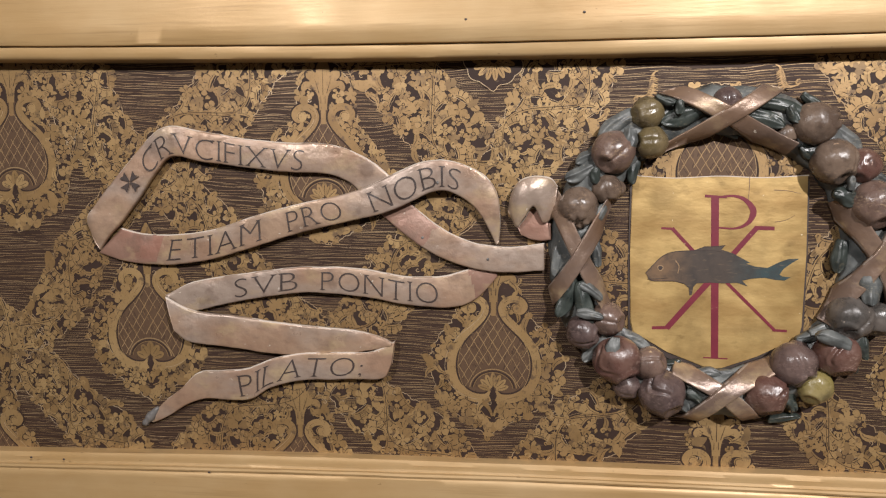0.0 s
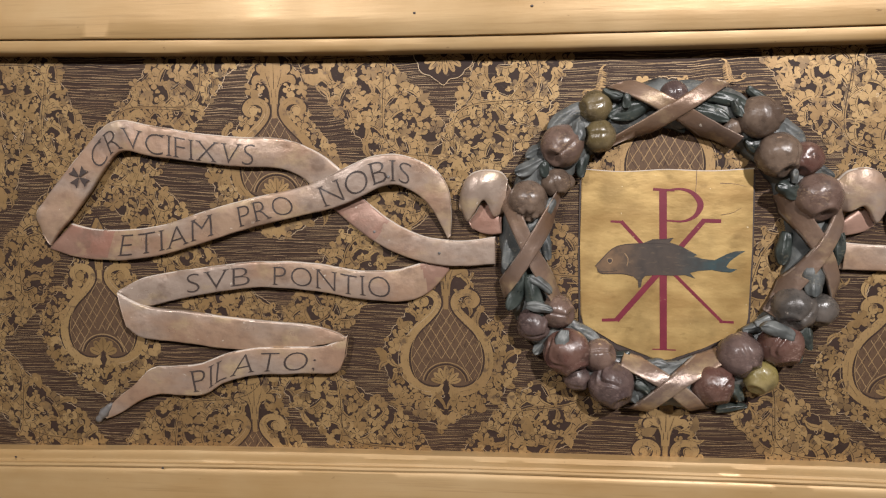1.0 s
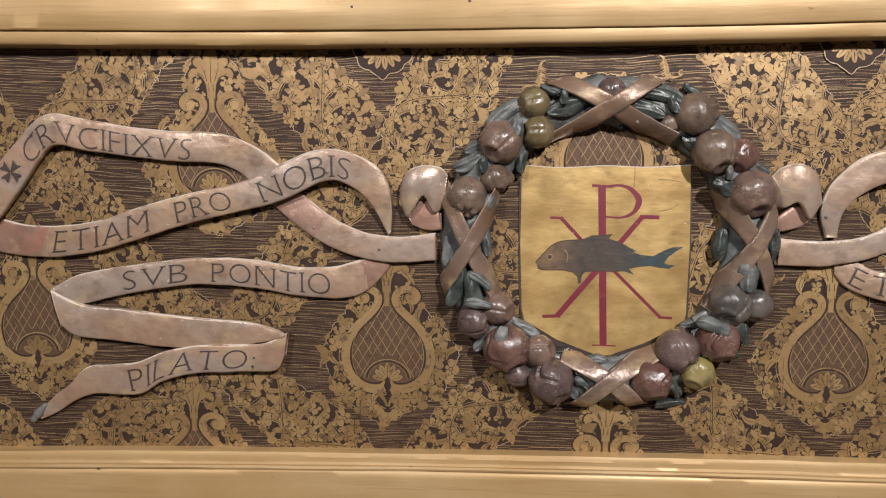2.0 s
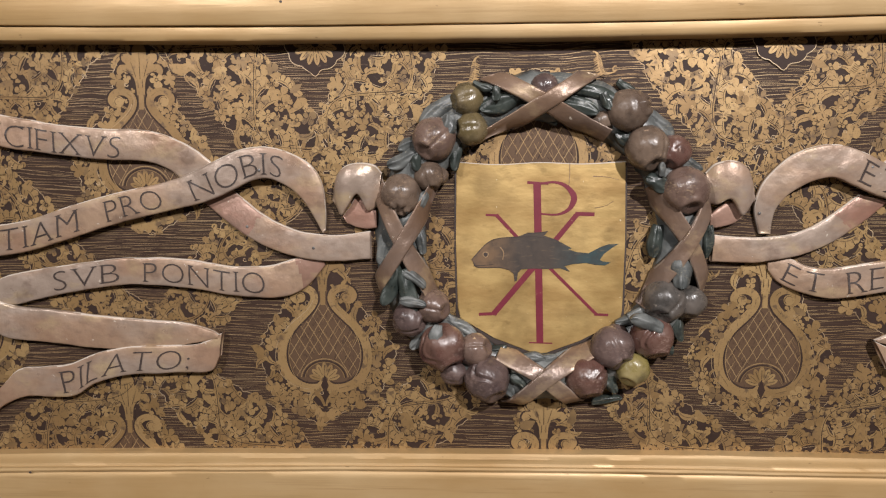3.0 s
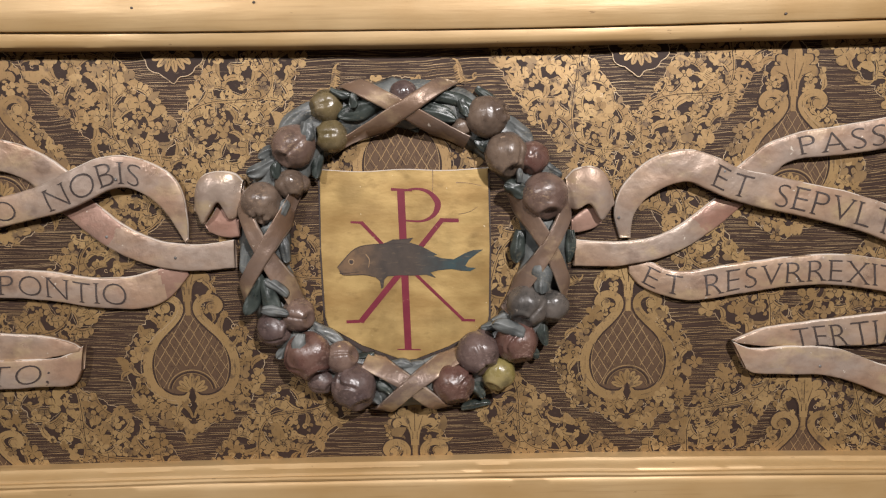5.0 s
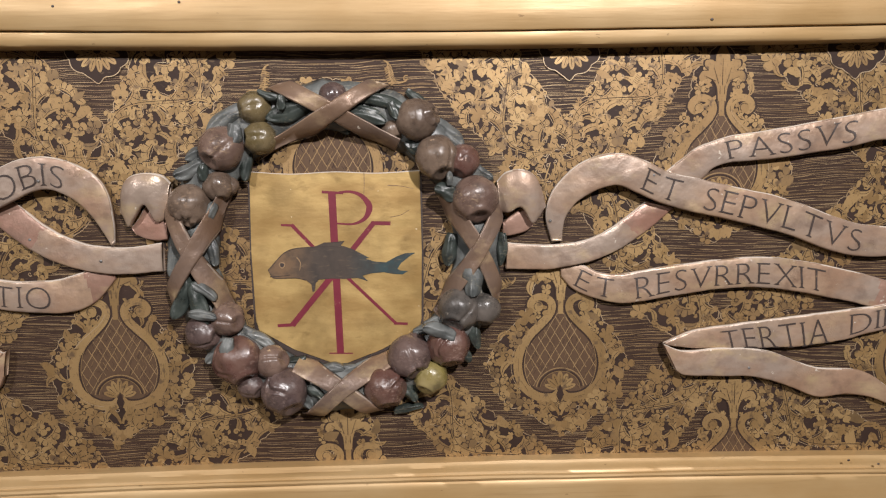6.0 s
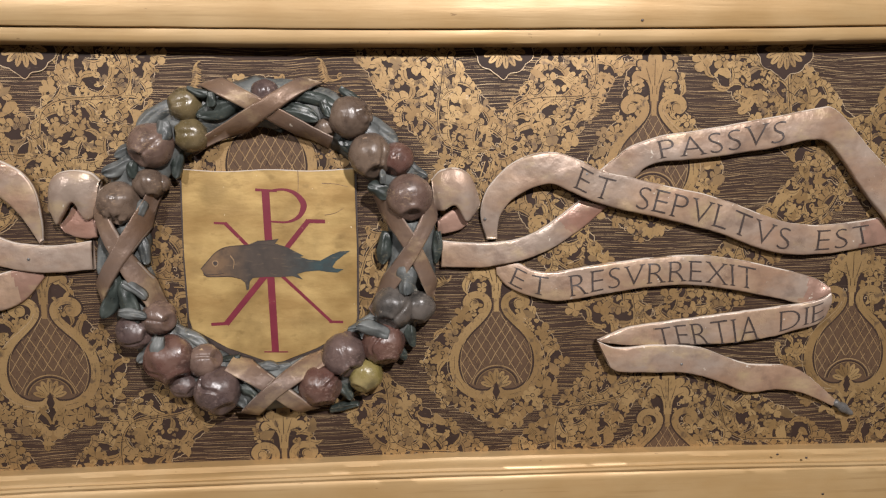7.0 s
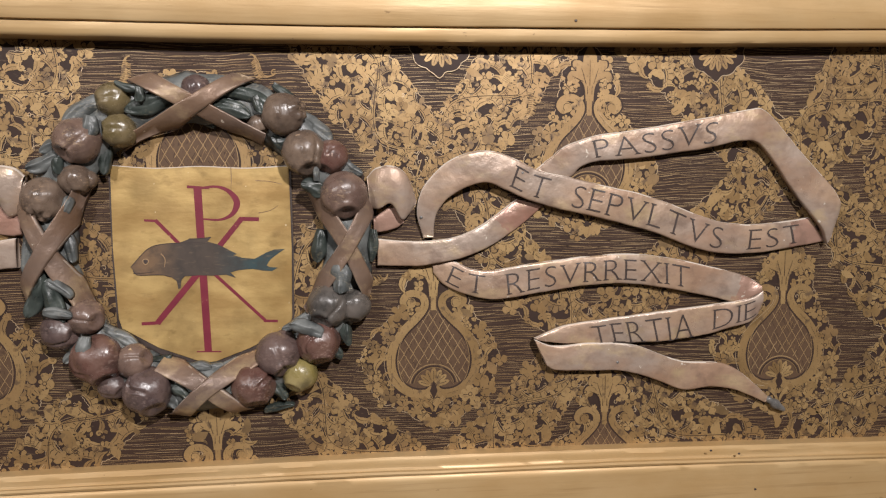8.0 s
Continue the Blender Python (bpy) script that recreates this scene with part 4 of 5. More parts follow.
l7 = Ribbon(left_scroll, [(-0.8580, 1.2530), (-0.8300, 1.2810), (-0.8010, 1.3030), (-0.7720, 1.3290), (-0.7350, 1.3340), (-0.6900, 1.3400), (-0.6440, 1.3570), (-0.5990, 1.3650), (-0.5460, 1.3680), (-0.5020, 1.3690), (-0.4760, 1.3770), (-0.4580, 1.3870)],
            [(-0.8510, 1.2450), (-0.8240, 1.2570), (-0.7930, 1.2760), (-0.7600, 1.2880), (-0.7230, 1.2870), (-0.6860, 1.2900), (-0.6540, 1.3090), (-0.6090, 1.3210), (-0.5550, 1.3250), (-0.5110, 1.3270), (-0.4760, 1.3300), (-0.4640, 1.3500)],
            (0.008, 0.010, 0.012, 0.013, 0.015, 0.017, 0.017, 0.016, 0.016, 0.017, 0.018, 0.016))
tassel(left_scroll, *(-0.8540, 1.2560), 0.040, 0.85, -0.008)
word("CRVCIFIXVS", l1, (-0.8450, 1.6520), (-0.5940, 1.6600), 0.08, 0.75)
word("ETIAM", l3, (-0.8140, 1.5210), (-0.6630, 1.5510))
word("PRO", l3, (-0.6220, 1.5630), (-0.5390, 1.5850))
word("NOBIS", l3, (-0.4930, 1.5960), (-0.3560, 1.6320), 0.12, 0.78)
word("SVB", l5, (-0.7060, 1.4620), (-0.6070, 1.4760))
word("PONTIO", l5, (-0.5660, 1.4760), (-0.3910, 1.4620))
word("PILATO;", l7, (-0.7010, 1.3120), (-0.5070, 1.3480))

right_scroll = thing("scroll_ribbon", "carved bronze-brown ribbon scroll lettered about burial, fixed to the panel", "ribbon", "lettered scrolls", at=(0.6, 0.0, 1.5))
r1 = Ribbon(right_scroll, [(0.4800, 1.6260), (0.5030, 1.6450), (0.5250, 1.6620), (0.5630, 1.6750), (0.6220, 1.6840), (0.6910, 1.6950), (0.7520, 1.7060), (0.8000, 1.7150), (0.8220, 1.7140), (0.8550, 1.6860), (0.8890, 1.6490), (0.9230, 1.6150), (0.9480, 1.5850), (0.9520, 1.5640), (0.9460, 1.5310)],
            [(0.5220, 1.6080), (0.5350, 1.6170), (0.5470, 1.6300), (0.5720, 1.6380), (0.6320, 1.6430), (0.6930, 1.6510), (0.7450, 1.6590), (0.7870, 1.6680), (0.8160, 1.6660), (0.8420, 1.6400), (0.8700, 1.6020), (0.8930, 1.5730), (0.9130, 1.5500), (0.9280, 1.5310), (0.9380, 1.5120)],
            (0.006, 0.009, 0.013, 0.015, 0.015, 0.016, 0.018, 0.021, 0.021, 0.018, 0.018, 0.020, 0.023, 0.022, 0.014))
r3 = Ribbon(right_scroll, [(0.3152, 1.5294), (0.3060, 1.5640), (0.3100, 1.5900), (0.3220, 1.6120), (0.3490, 1.6380), (0.3810, 1.6510), (0.4140, 1.6530), (0.4470, 1.6420), (0.4800, 1.6260), (0.5220, 1.6170), (0.5730, 1.6050), (0.6250, 1.5940), (0.6770, 1.5790), (0.7310, 1.5580), (0.7760, 1.5460), (0.8300, 1.5440), (0.8760, 1.5480), (0.9100, 1.5530)],
            [(0.3310, 1.5292), (0.3310, 1.5450), (0.3340, 1.5620), (0.3420, 1.5760), (0.3540, 1.5890), (0.3830, 1.6040), (0.4070, 1.6080), (0.4330, 1.5980), (0.4640, 1.5840), (0.5100, 1.5700), (0.5610, 1.5590), (0.6130, 1.5460), (0.6660, 1.5310), (0.7190, 1.5110), (0.7690, 1.5000), (0.8280, 1.5000), (0.8830, 1.5070), (0.9380, 1.5150)],
            (0.008, 0.011, 0.014, 0.016, 0.019, 0.022, 0.023, 0.023, 0.022, 0.020, 0.018, 0.017, 0.016, 0.016, 0.016, 0.014, 0.011, 0.007), red=(0.93, 2))
r4 = Ribbon(right_scroll, [(0.2500, 1.5290), (0.3000, 1.5250), (0.3490, 1.5280), (0.3900, 1.5410), (0.4230, 1.5630), (0.4520, 1.5840)],
            [(0.2490, 1.4900), (0.3070, 1.4890), (0.3610, 1.4970), (0.4060, 1.5120), (0.4520, 1.5400), (0.4940, 1.5740)], (0.011, 0.014, 0.014, 0.011, 0.008, 0.004), red=(0.74, 2))
r5 = Ribbon(right_scroll, [(0.3280, 1.4960), (0.3610, 1.4940), (0.3850, 1.4830), (0.4190, 1.4810), (0.4820, 1.4910), (0.5590, 1.4990), (0.6280, 1.5020), (0.6990, 1.4920), (0.7710, 1.4760), (0.8130, 1.4630), (0.8320, 1.4500)],
            [(0.3300, 1.4770), (0.3460, 1.4590), (0.3770, 1.4450), (0.4230, 1.4370), (0.4820, 1.4450), (0.5590, 1.4550), (0.6290, 1.4560), (0.7000, 1.4450), (0.7590, 1.4320), (0.7960, 1.4250), (0.8320, 1.4400)],
            (0.004, 0.008, 0.012, 0.014, 0.015, 0.015, 0.015, 0.014, 0.012, 0.013, 0.020), red=(0.86, 2))
r6 = Ribbon(right_scroll, [(0.4790, 1.3780), (0.5260, 1.3950), (0.5870, 1.4030), (0.6570, 1.4110), (0.7280, 1.4190), (0.7910, 1.4260), (0.8190, 1.4330), (0.8340, 1.4430)],
            [(0.4870, 1.3740), (0.5350, 1.3670), (0.5960, 1.3670), (0.6670, 1.3660), (0.7300, 1.3730), (0.7890, 1.3860), (0.8220, 1.3990), (0.8350, 1.4230)], (0.015, 0.011, 0.012, 0.014, 0.016, 0.017, 0.019, 0.020))
r7 = Ribbon(right_scroll, [(0.4780, 1.3770), (0.5090, 1.3660), (0.5700, 1.3690), (0.6360, 1.3620), (0.6810, 1.3450), (0.7180, 1.3340), (0.7630, 1.3320), (0.8010, 1.3190), (0.8340, 1.2920), (0.8560, 1.2720)],
            [(0.4990, 1.3350), (0.5140, 1.3280), (0.5710, 1.3260), (0.6280, 1.3210), (0.6780, 1.3040), (0.7150, 1.2900), (0.7560, 1.2930), (0.7930, 1.2880), (0.8300, 1.2730), (0.8510, 1.2630)],
            (0.019, 0.018, 0.017, 0.016, 0.016, 0.015, 0.015, 0.013, 0.011, 0.009))
tassel(right_scroll, *(0.8700, 1.2590), 0.040, -0.60, -0.008)
word("PASSVS", r1, (0.5660, 1.6570), (0.7510, 1.6810))
word("ET", r3, (0.4430, 1.6140), (0.4990, 1.5980))
word("SEPVLTVS", r3, (0.5310, 1.5890), (0.7680, 1.5240))
word("EST", r3, (0.8130, 1.5220), (0.8940, 1.5280))
word("ET", r5, (0.3520, 1.4720), (0.4050, 1.4600))
word("RESVRREXIT", r5, (0.4380, 1.4600), (0.7190, 1.4680))
word("TERTIA", r6, (0.5650, 1.3840), (0.7250, 1.3930), 0.02, 0.80)
word("DIE", r6, (0.7580, 1.4010), (0.8240, 1.4150))


def cross_patty(ribbon, x, z, r, turn):
    """A small black cross with four flaring arms."""
    s = ribbon.length_at(x, z)
    c = ribbon.at(s, 0.5, 0.0008)
    verts, faces = [], []
    for k in range(4):
        a = turn + k * math.pi / 2
        i = len(verts)
        for d, off in ((0.08, -0.06), (1.0, -0.42), (0.84, 0.0), (1.0, 0.42), (0.08, 0.06)):
            verts.append((c[0] + r * (d * math.cos(a) - off * math.sin(a)), c[1] - 0.0012, c[2] + r * (d * math.sin(a) + off * math.cos(a))))
        faces.append((i, i + 1, i + 2, i + 3, i + 4))
    link_mesh("cross_mark", verts, faces, INK, ribbon.ob, "black painted cross with flaring arms", smooth=False)


for ribbon, x, z in ((l4, *(-0.4160, 1.5430)), (l4, *(-0.3190, 1.5120)), (r3, *(0.4570, 1.6220)), (r3, *(0.3120, 1.5590)), (r7, *(0.6070, 1.3380)), (l3, *(-0.3920, 1.6240))):
    bm = bmesh.new()
    bmesh.ops.create_uvsphere(bm, u_segments=10, v_segments=6, radius=0.0022)
    c = ribbon.at(ribbon.length_at(x, z), 0.5, 0.0)
    for v in bm.verts:
        v.co = (x + v.co.x, c[1] + v.co.y * 0.5, z + v.co.z)
    part("nail", bm, TIP, ribbon.ob, "small grey nail head")

cross_patty(l1, *(-0.8730, 1.6270), 0.0165, radians(52))


# ---------------------------------------------------------------- shield
shield = thing("shield", "flat gilded wooden shield painted with a crimson monogram and a fish", "shield", at=(0.005, 0.0, 1.5))
SX = 0.006
outline = [(-0.119, 1.634), (-0.06, 1.630), (0.0, 1.6325), (0.06, 1.630), (0.121, 1.633), (0.122, 1.52), (0.1205, 1.418), (0.117, 1.402), (0.06, 1.374), (0.012, 1.356), (0.0, 1.3535),
           (-0.012, 1.356), (-0.065, 1.378), (-0.114, 1.406), (-0.118, 1.420), (-0.120, 1.52)]
bm = bmesh.new()
front = [bm.verts.new((SX + x, -0.0045, z)) for x, z in outline]
back = [bm.verts.new((SX + x * 0.99, 0.0, 1.5 + (z - 1.5) * 0.99)) for x, z in outline]
bm.faces.new(front)
for k in range(len(outline)):
    bm.faces.new((front[k], front[k - 1], back[k - 1], back[k]))
bmesh.ops.bevel(bm, geom=[e for e in bm.edges if all(v in front for v in e.verts)], offset=0.0015, segments=2, affect="EDGES")
part("board", bm, SHIELD, shield, smooth=False)
# added slab, shifted down; its black stands in for shade in the gap
bm = bmesh.new()
front = [bm.verts.new((SX + x * 1.020, -0.0026, z - 0.0085)) for x, z in outline]
back = [bm.verts.new((SX + x * 1.020, 0.0005, z - 0.0085)) for x, z in outline]
bm.faces.new(front)
for k in range(len(outline)):
    bm.faces.new((front[k], front[k - 1], back[k - 1], back[k]))
part("gap_shade", bm, INK, shield, "black slab painted as the shaded gap below the gold face", smooth=False)


def painted(name, material, polys, label, lift):
    """Flat paint on the shield's face: some outlines, each filled."""
    verts, faces = [], []
    for k, poly in enumerate(polys):
        i = len(verts)
        verts += [(x, -0.0046 - lift - k * 0.00004, z) for x, z in poly]
        faces.append(tuple(range(i, i + len(poly))))
    return link_mesh(name, verts, faces, material, shield, label, smooth=False)


def stroke(points, w0, w1, n=14):
    """The outline of a brush stroke along a curve."""
    p = spline(points, n) if len(points) > 2 else np.array([np.array(points[0]) + (np.array(points[1]) - np.array(points[0])) * t for t in np.linspace(0, 1, 6)])
    d = np.gradient(p, axis=0)
    d /= np.linalg.norm(d, axis=1)[:, None]
    w = np.linspace(w0, w1, len(p)) if isinstance(w0, float) else np.interp(np.linspace(0, 1, len(p)), np.linspace(0, 1, len(w0)), w0)
    nrm = np.stack([-d[:, 1], d[:, 0]], 1) * w[:, None] / 2
    return [tuple(a) for a in p + nrm] + [tuple(a) for a in (p - nrm)[::-1]]


painted("monogram_stem", CRIMSON, [stroke([(0.0020, 1.6020), (0.0080, 1.3700)], 0.0108, 0.0100), stroke([(-0.0120, 1.6040), (0.0180, 1.6020)], 0.0040, 0.0030), stroke([(-0.0080, 1.3710), (0.0260, 1.3700)], 0.0018, 0.0018)], "crimson painted stroke", 0.0002)
painted("monogram_bowl", CRIMSON, [stroke([(0.0060, 1.6020), (0.0260, 1.6040), (0.0420, 1.5990), (0.0530, 1.5870), (0.0540, 1.5770), (0.0470, 1.5650), (0.0310, 1.5580), (0.0080, 1.5590)], (0.0030, 0.0032, 0.0055, 0.0085, 0.0088, 0.0055, 0.0030, 0.0022), 0.0, 34)], "crimson painted stroke", 0.0003)
painted("monogram_arm", CRIMSON, [stroke([(-0.0710, 1.5580), (-0.0530, 1.5570)], 0.0030, 0.0036), stroke([(-0.0560, 1.5580), (-0.0220, 1.5210)], 0.0052, 0.0050)], "crimson painted stroke", 0.0002)
painted("monogram_arm", CRIMSON, [stroke([(0.0840, 1.5580), (0.0570, 1.5590)], 0.0054, 0.0056), stroke([(0.0600, 1.5590), (0.0280, 1.5200)], 0.0070, 0.0076)], "crimson painted stroke", 0.0002)
painted("monogram_arm", CRIMSON, [stroke([(-0.0810, 1.4130), (-0.0550, 1.4140)], 0.0045, 0.0048), stroke([(-0.0600, 1.4130), (0.0000, 1.4850)], 0.0080, 0.0086)], "crimson painted stroke", 0.0002)
painted("monogram_arm", CRIMSON, [stroke([(0.1060, 1.4120), (0.0860, 1.4130)], 0.0036, 0.0036), stroke([(0.0900, 1.4120), (0.0170, 1.4850)], 0.0042, 0.0046)], "crimson painted stroke", 0.0002)
FISH_BACK = [(-0.0916, 1.4931), (-0.0821, 1.5040), (-0.0679, 1.5180), (-0.0523, 1.5241), (-0.0259, 1.5261), (-0.0119, 1.5316), (0.0036, 1.5321), (0.0181, 1.5339), (0.0128, 1.5277), (0.0283, 1.5226), (0.0423, 1.5150), (0.0525, 1.5093), (0.0470, 1.5081), (0.0594, 1.5039), (0.0764, 1.5022), (0.0918, 1.5105), (0.1041, 1.5151), (0.1189, 1.5156)]
FISH_BELLY = [(0.1103, 1.5104), (0.0981, 1.5011), (0.0926, 1.4927), (0.0966, 1.4902), (0.1081, 1.4891), (0.0998, 1.4845), (0.0858, 1.4855), (0.0734, 1.4881), (0.0548, 1.4867), (0.0424, 1.4836), (0.0502, 1.4754), (0.0362, 1.4805), (0.0175, 1.4794), (-0.0012, 1.4802), (-0.0199, 1.4790), (-0.0246, 1.4737), (-0.0262, 1.4626), (-0.0293, 1.4611), (-0.0308, 1.4722), (-0.0380, 1.4785), (-0.0511, 1.4818), (-0.0698, 1.4819), (-0.0839, 1.4826), (-0.0885, 1.4883)]
painted("fish", FISH, [FISH_BACK + FISH_BELLY], "painted fish, brown head and teal tail", 0.0006)
painted("fish_gill", EYE, [stroke([(-0.0502, 1.5116), (-0.0453, 1.5037), (-0.0466, 1.4927)], 0.0015, 0.0008)], "pale brown gill line", 0.0008)
painted("fish_eye", EYE, [blob(-0.0712, 1.5008, 0.0046, 0.0046)], "tan ring of the eye", 0.0012)
painted("fish_eye_centre", INK, [blob(-0.0712, 1.5008, 0.0031, 0.0031)], "black pupil", 0.0014)
painted("fish_back_line", INK, [stroke(FISH_BACK[0:5], 0.0010, 0.0012, 24), stroke(FISH_BACK[5:8], 0.0012, 0.0008), stroke([(-0.0259, 1.5261), (-0.0073, 1.5266), (0.0128, 1.5252)], 0.0009, 0.0006), stroke(FISH_BELLY[-5:], 0.0008, 0.0012)], "dark line along the back", 0.0009)
painted("fish_mouth", INK, [stroke([(-0.0885, 1.4845), (-0.0729, 1.4851), (-0.0604, 1.4865)], 0.0010, 0.0006)], "dark mouth line", 0.0013)
painted("worn_edge", EDGE, [stroke([(SX + x, z - 0.0006) for x, z in outline[:5]], 0.0010, 0.0014, 30)], "pale worn upper edge", 0.0001)
for line in ([(0.0480, 1.6310), (0.0480, 1.6130), (0.0470, 1.5990)], [(0.0810, 1.6120), (0.0990, 1.6110), (0.1170, 1.6070)], [(0.0840, 1.5670), (0.0990, 1.5700), (0.1110, 1.5770)]):
    painted("crack", STRAP, [stroke(line, 0.0009, 0.0005)], "fine dark crack in the gold", 0.0002)


# ---------------------------------------------------------------- wreath
wreath = thing("fruit_wreath", "carved painted wreath of fruit and dark leaves round a shield", "wreath", at=(0.006, 0.0, 1.521))
WX, WZ, WR, WH = 0.0062, 1.5215, 0.1985, 0.044
bm = bmesh.new()
loops = []
for k in range(120):
    a = k * math.tau / 120
    loop = []
    for j in range(16):
        q = j * math.tau / 16
        w = 1 + 0.22 * noise.noise((math.cos(a) * 8, math.sin(a) * 8, q * 1.2))
        r = WR + 0.0035 + 0.0345 * w * math.cos(q)
        loop.append(bm.verts.new((WX + r * math.cos(a), min(-0.002 - 0.024 * w * math.sin(q), 0.001), WZ + r * math.sin(a))))
    loops.append(loop)
for k in range(120):
    for j in range(16):
        a, b = loops[k], loops[(k + 1) % 120]
        bm.faces.new((a[j], a[(j + 1) % 16], b[(j + 1) % 16], b[j]))
part("core", bm, LEAF_GREY, wreath, "dark green bed behind the fruit")


def fruit(kind, x, z, r, colour, ang, y=-0.016):
    """A carved fruit: its stalk end points along ang; its eye, lobes or crown at the other end."""
    bm = bmesh.new()
    bmesh.ops.create_icosphere(bm, subdivisions=5 if r > 0.024 else 4, radius=1.0)
    seed = rng.random() * 40
    cleft = rng.uniform(-2.4, -0.7)
    for v in bm.verts:
        u, d, w = v.co.z, v.co.y, v.co.x
        a = math.atan2(d, w)
        q = 1 + 0.06 * noise.noise((w * 1.5 + seed, d * 1.5, u * 1.5)) + 0.012 * noise.noise((w * 5 + seed, d * 5, u * 5))
        lift = 1.0
        if kind == "pear":
            q *= 1 - 0.16 * max(0, u) ** 1.2
            lift = 1.06
        elif kind == "fig":
            q *= 1 + 0.035 * math.cos(a * 5 + seed) * (1 - u * u) - 0.12 * max(0, u)
            lift = 1.05
            gash = math.exp(-(math.sin(a - cleft + 0.35 * math.sin(u * 4 + seed)) / 0.09) ** 2) * (math.cos(a - cleft) > 0) * max(0, 1 - (u / 0.7) ** 2)
            rim = math.exp(-((abs(math.sin(a - cleft + 0.35 * math.sin(u * 4 + seed))) - 0.20) / 0.08) ** 2) * (math.cos(a - cleft) > 0) * max(0, 1 - (u / 0.75) ** 2)
            q += -0.13 * gash + 0.05 * rim
        elif kind == "peach":
            q *= 1 - 0.12 * math.exp(-(math.sin(a - cleft) / 0.10) ** 2) * (math.cos(a - cleft) > 0) * max(0, -u + 0.25) ** 0.7
        elif kind == "pomegranate":
            q *= 1 + 0.03 * max(0, 1 - ((u + 0.80) / 0.2) ** 2)
        if kind != "pomegranate":
            q -= 0.20 * math.exp(-((1 + u) / 0.05)) - 0.07 * math.exp(-((0.88 + u) / 0.06) ** 2)
        q -= 0.14 * math.exp(-((1 - u) / 0.06))
        v.co = (w * q, d * q, u * q * lift)
        if kind == "pomegranate" and u < -0.86:
            v.co.z -= 0.12 * (1 + 0.45 * math.cos(a * 5)) * (1 if u > -0.965 else 0.25)
    turn = Matrix.Rotation(-(ang - math.pi / 2), 4, "Y") @ Matrix.Rotation(rng.uniform(-0.75, -0.35), 4, "X")
    for v in bm.verts:
        p = turn @ (v.co * r)
        v.co = (x + p.x, min(y + p.y * 0.95, 0.0), z + p.z)
    part("fruit", bm, FRUITS[colour], wreath, f"{colour} carved {kind} with worn highlights")


def carved_leaf(x, z, length, width, ang, y, curl=0.5, material=None, name="leaf"):
    """A plump carved leaf with a groove along the middle, ribbed flanks and a rolled tip; ang is where the tip points."""
    nu, nv = 22, 13
    verts, faces = [], []
    ca, sa = math.cos(ang), math.sin(ang)
    seed = rng.random() * 30
    swing = rng.uniform(-0.35, 0.35)
    for layer in (0, 1):
        for i in range(nu):
            t = i / (nu - 1)
            w = width / 2 * min(1.0, 1.22 * (t + 0.06) ** 0.42 * (1.0 - t) ** 0.50 + 0.02) * (1 + 0.09 * math.sin(t * 9 + seed)) + 0.0004
            for j in range(nv):
                s = j / (nv - 1) * 2 - 1
                u, v = (t - 0.5) * length, s * w + swing * length * (t - 0.5) ** 2
                full = w / (width / 2)
                h = 0.22 * width * math.sin(math.pi * (0.12 + 0.78 * t)) * (1 - abs(s) ** 2.4) ** 0.9 - 0.050 * width * full * math.exp(-(s / 0.10) ** 2) + 0.03 * width * full * abs(s) ** 7
                h += 0.004 * width * math.sin(t * 26 - abs(s) * 6.0) * abs(s) * full + curl * 0.20 * width * max(0, t - 0.55) ** 1.5 * 3
                h += 0.12 * width * noise.noise((t * 2.2 + seed, s * 1.6, 0))
                u -= curl * 0.35 * length * max(0, t - 0.85) ** 1.2
                yy = min(y - h + 0.20 * width, -0.0005) if layer == 0 else min(y + 0.010, 0.0)
                verts.append((x + u * ca - v * sa, yy, z + u * sa + v * ca))
    m = nu * nv
    for i in range(nu - 1):
        for j in range(nv - 1):
            a = i * nv + j
            faces.append((a, a + 1, a + nv + 1, a + nv))
            faces.append((m + a, m + a + nv, m + a + nv + 1, m + a + 1))
    for i in range(nu - 1):
        for j in (0, nv - 1):
            a = i * nv + j
            faces.append((a, a + nv, m + a + nv, m + a) if j == 0 else (a, m + a, m + a + nv, a + nv))
    for j in range(nv - 1):
        for i in (0, nu - 1):
            a = i * nv + j
            faces.append((a, m + a, m + a + 1, a + 1) if i == 0 else (a, a + 1, m + a + 1, m + a))
    link_mesh(name, verts, faces, material or LEAF, wreath)


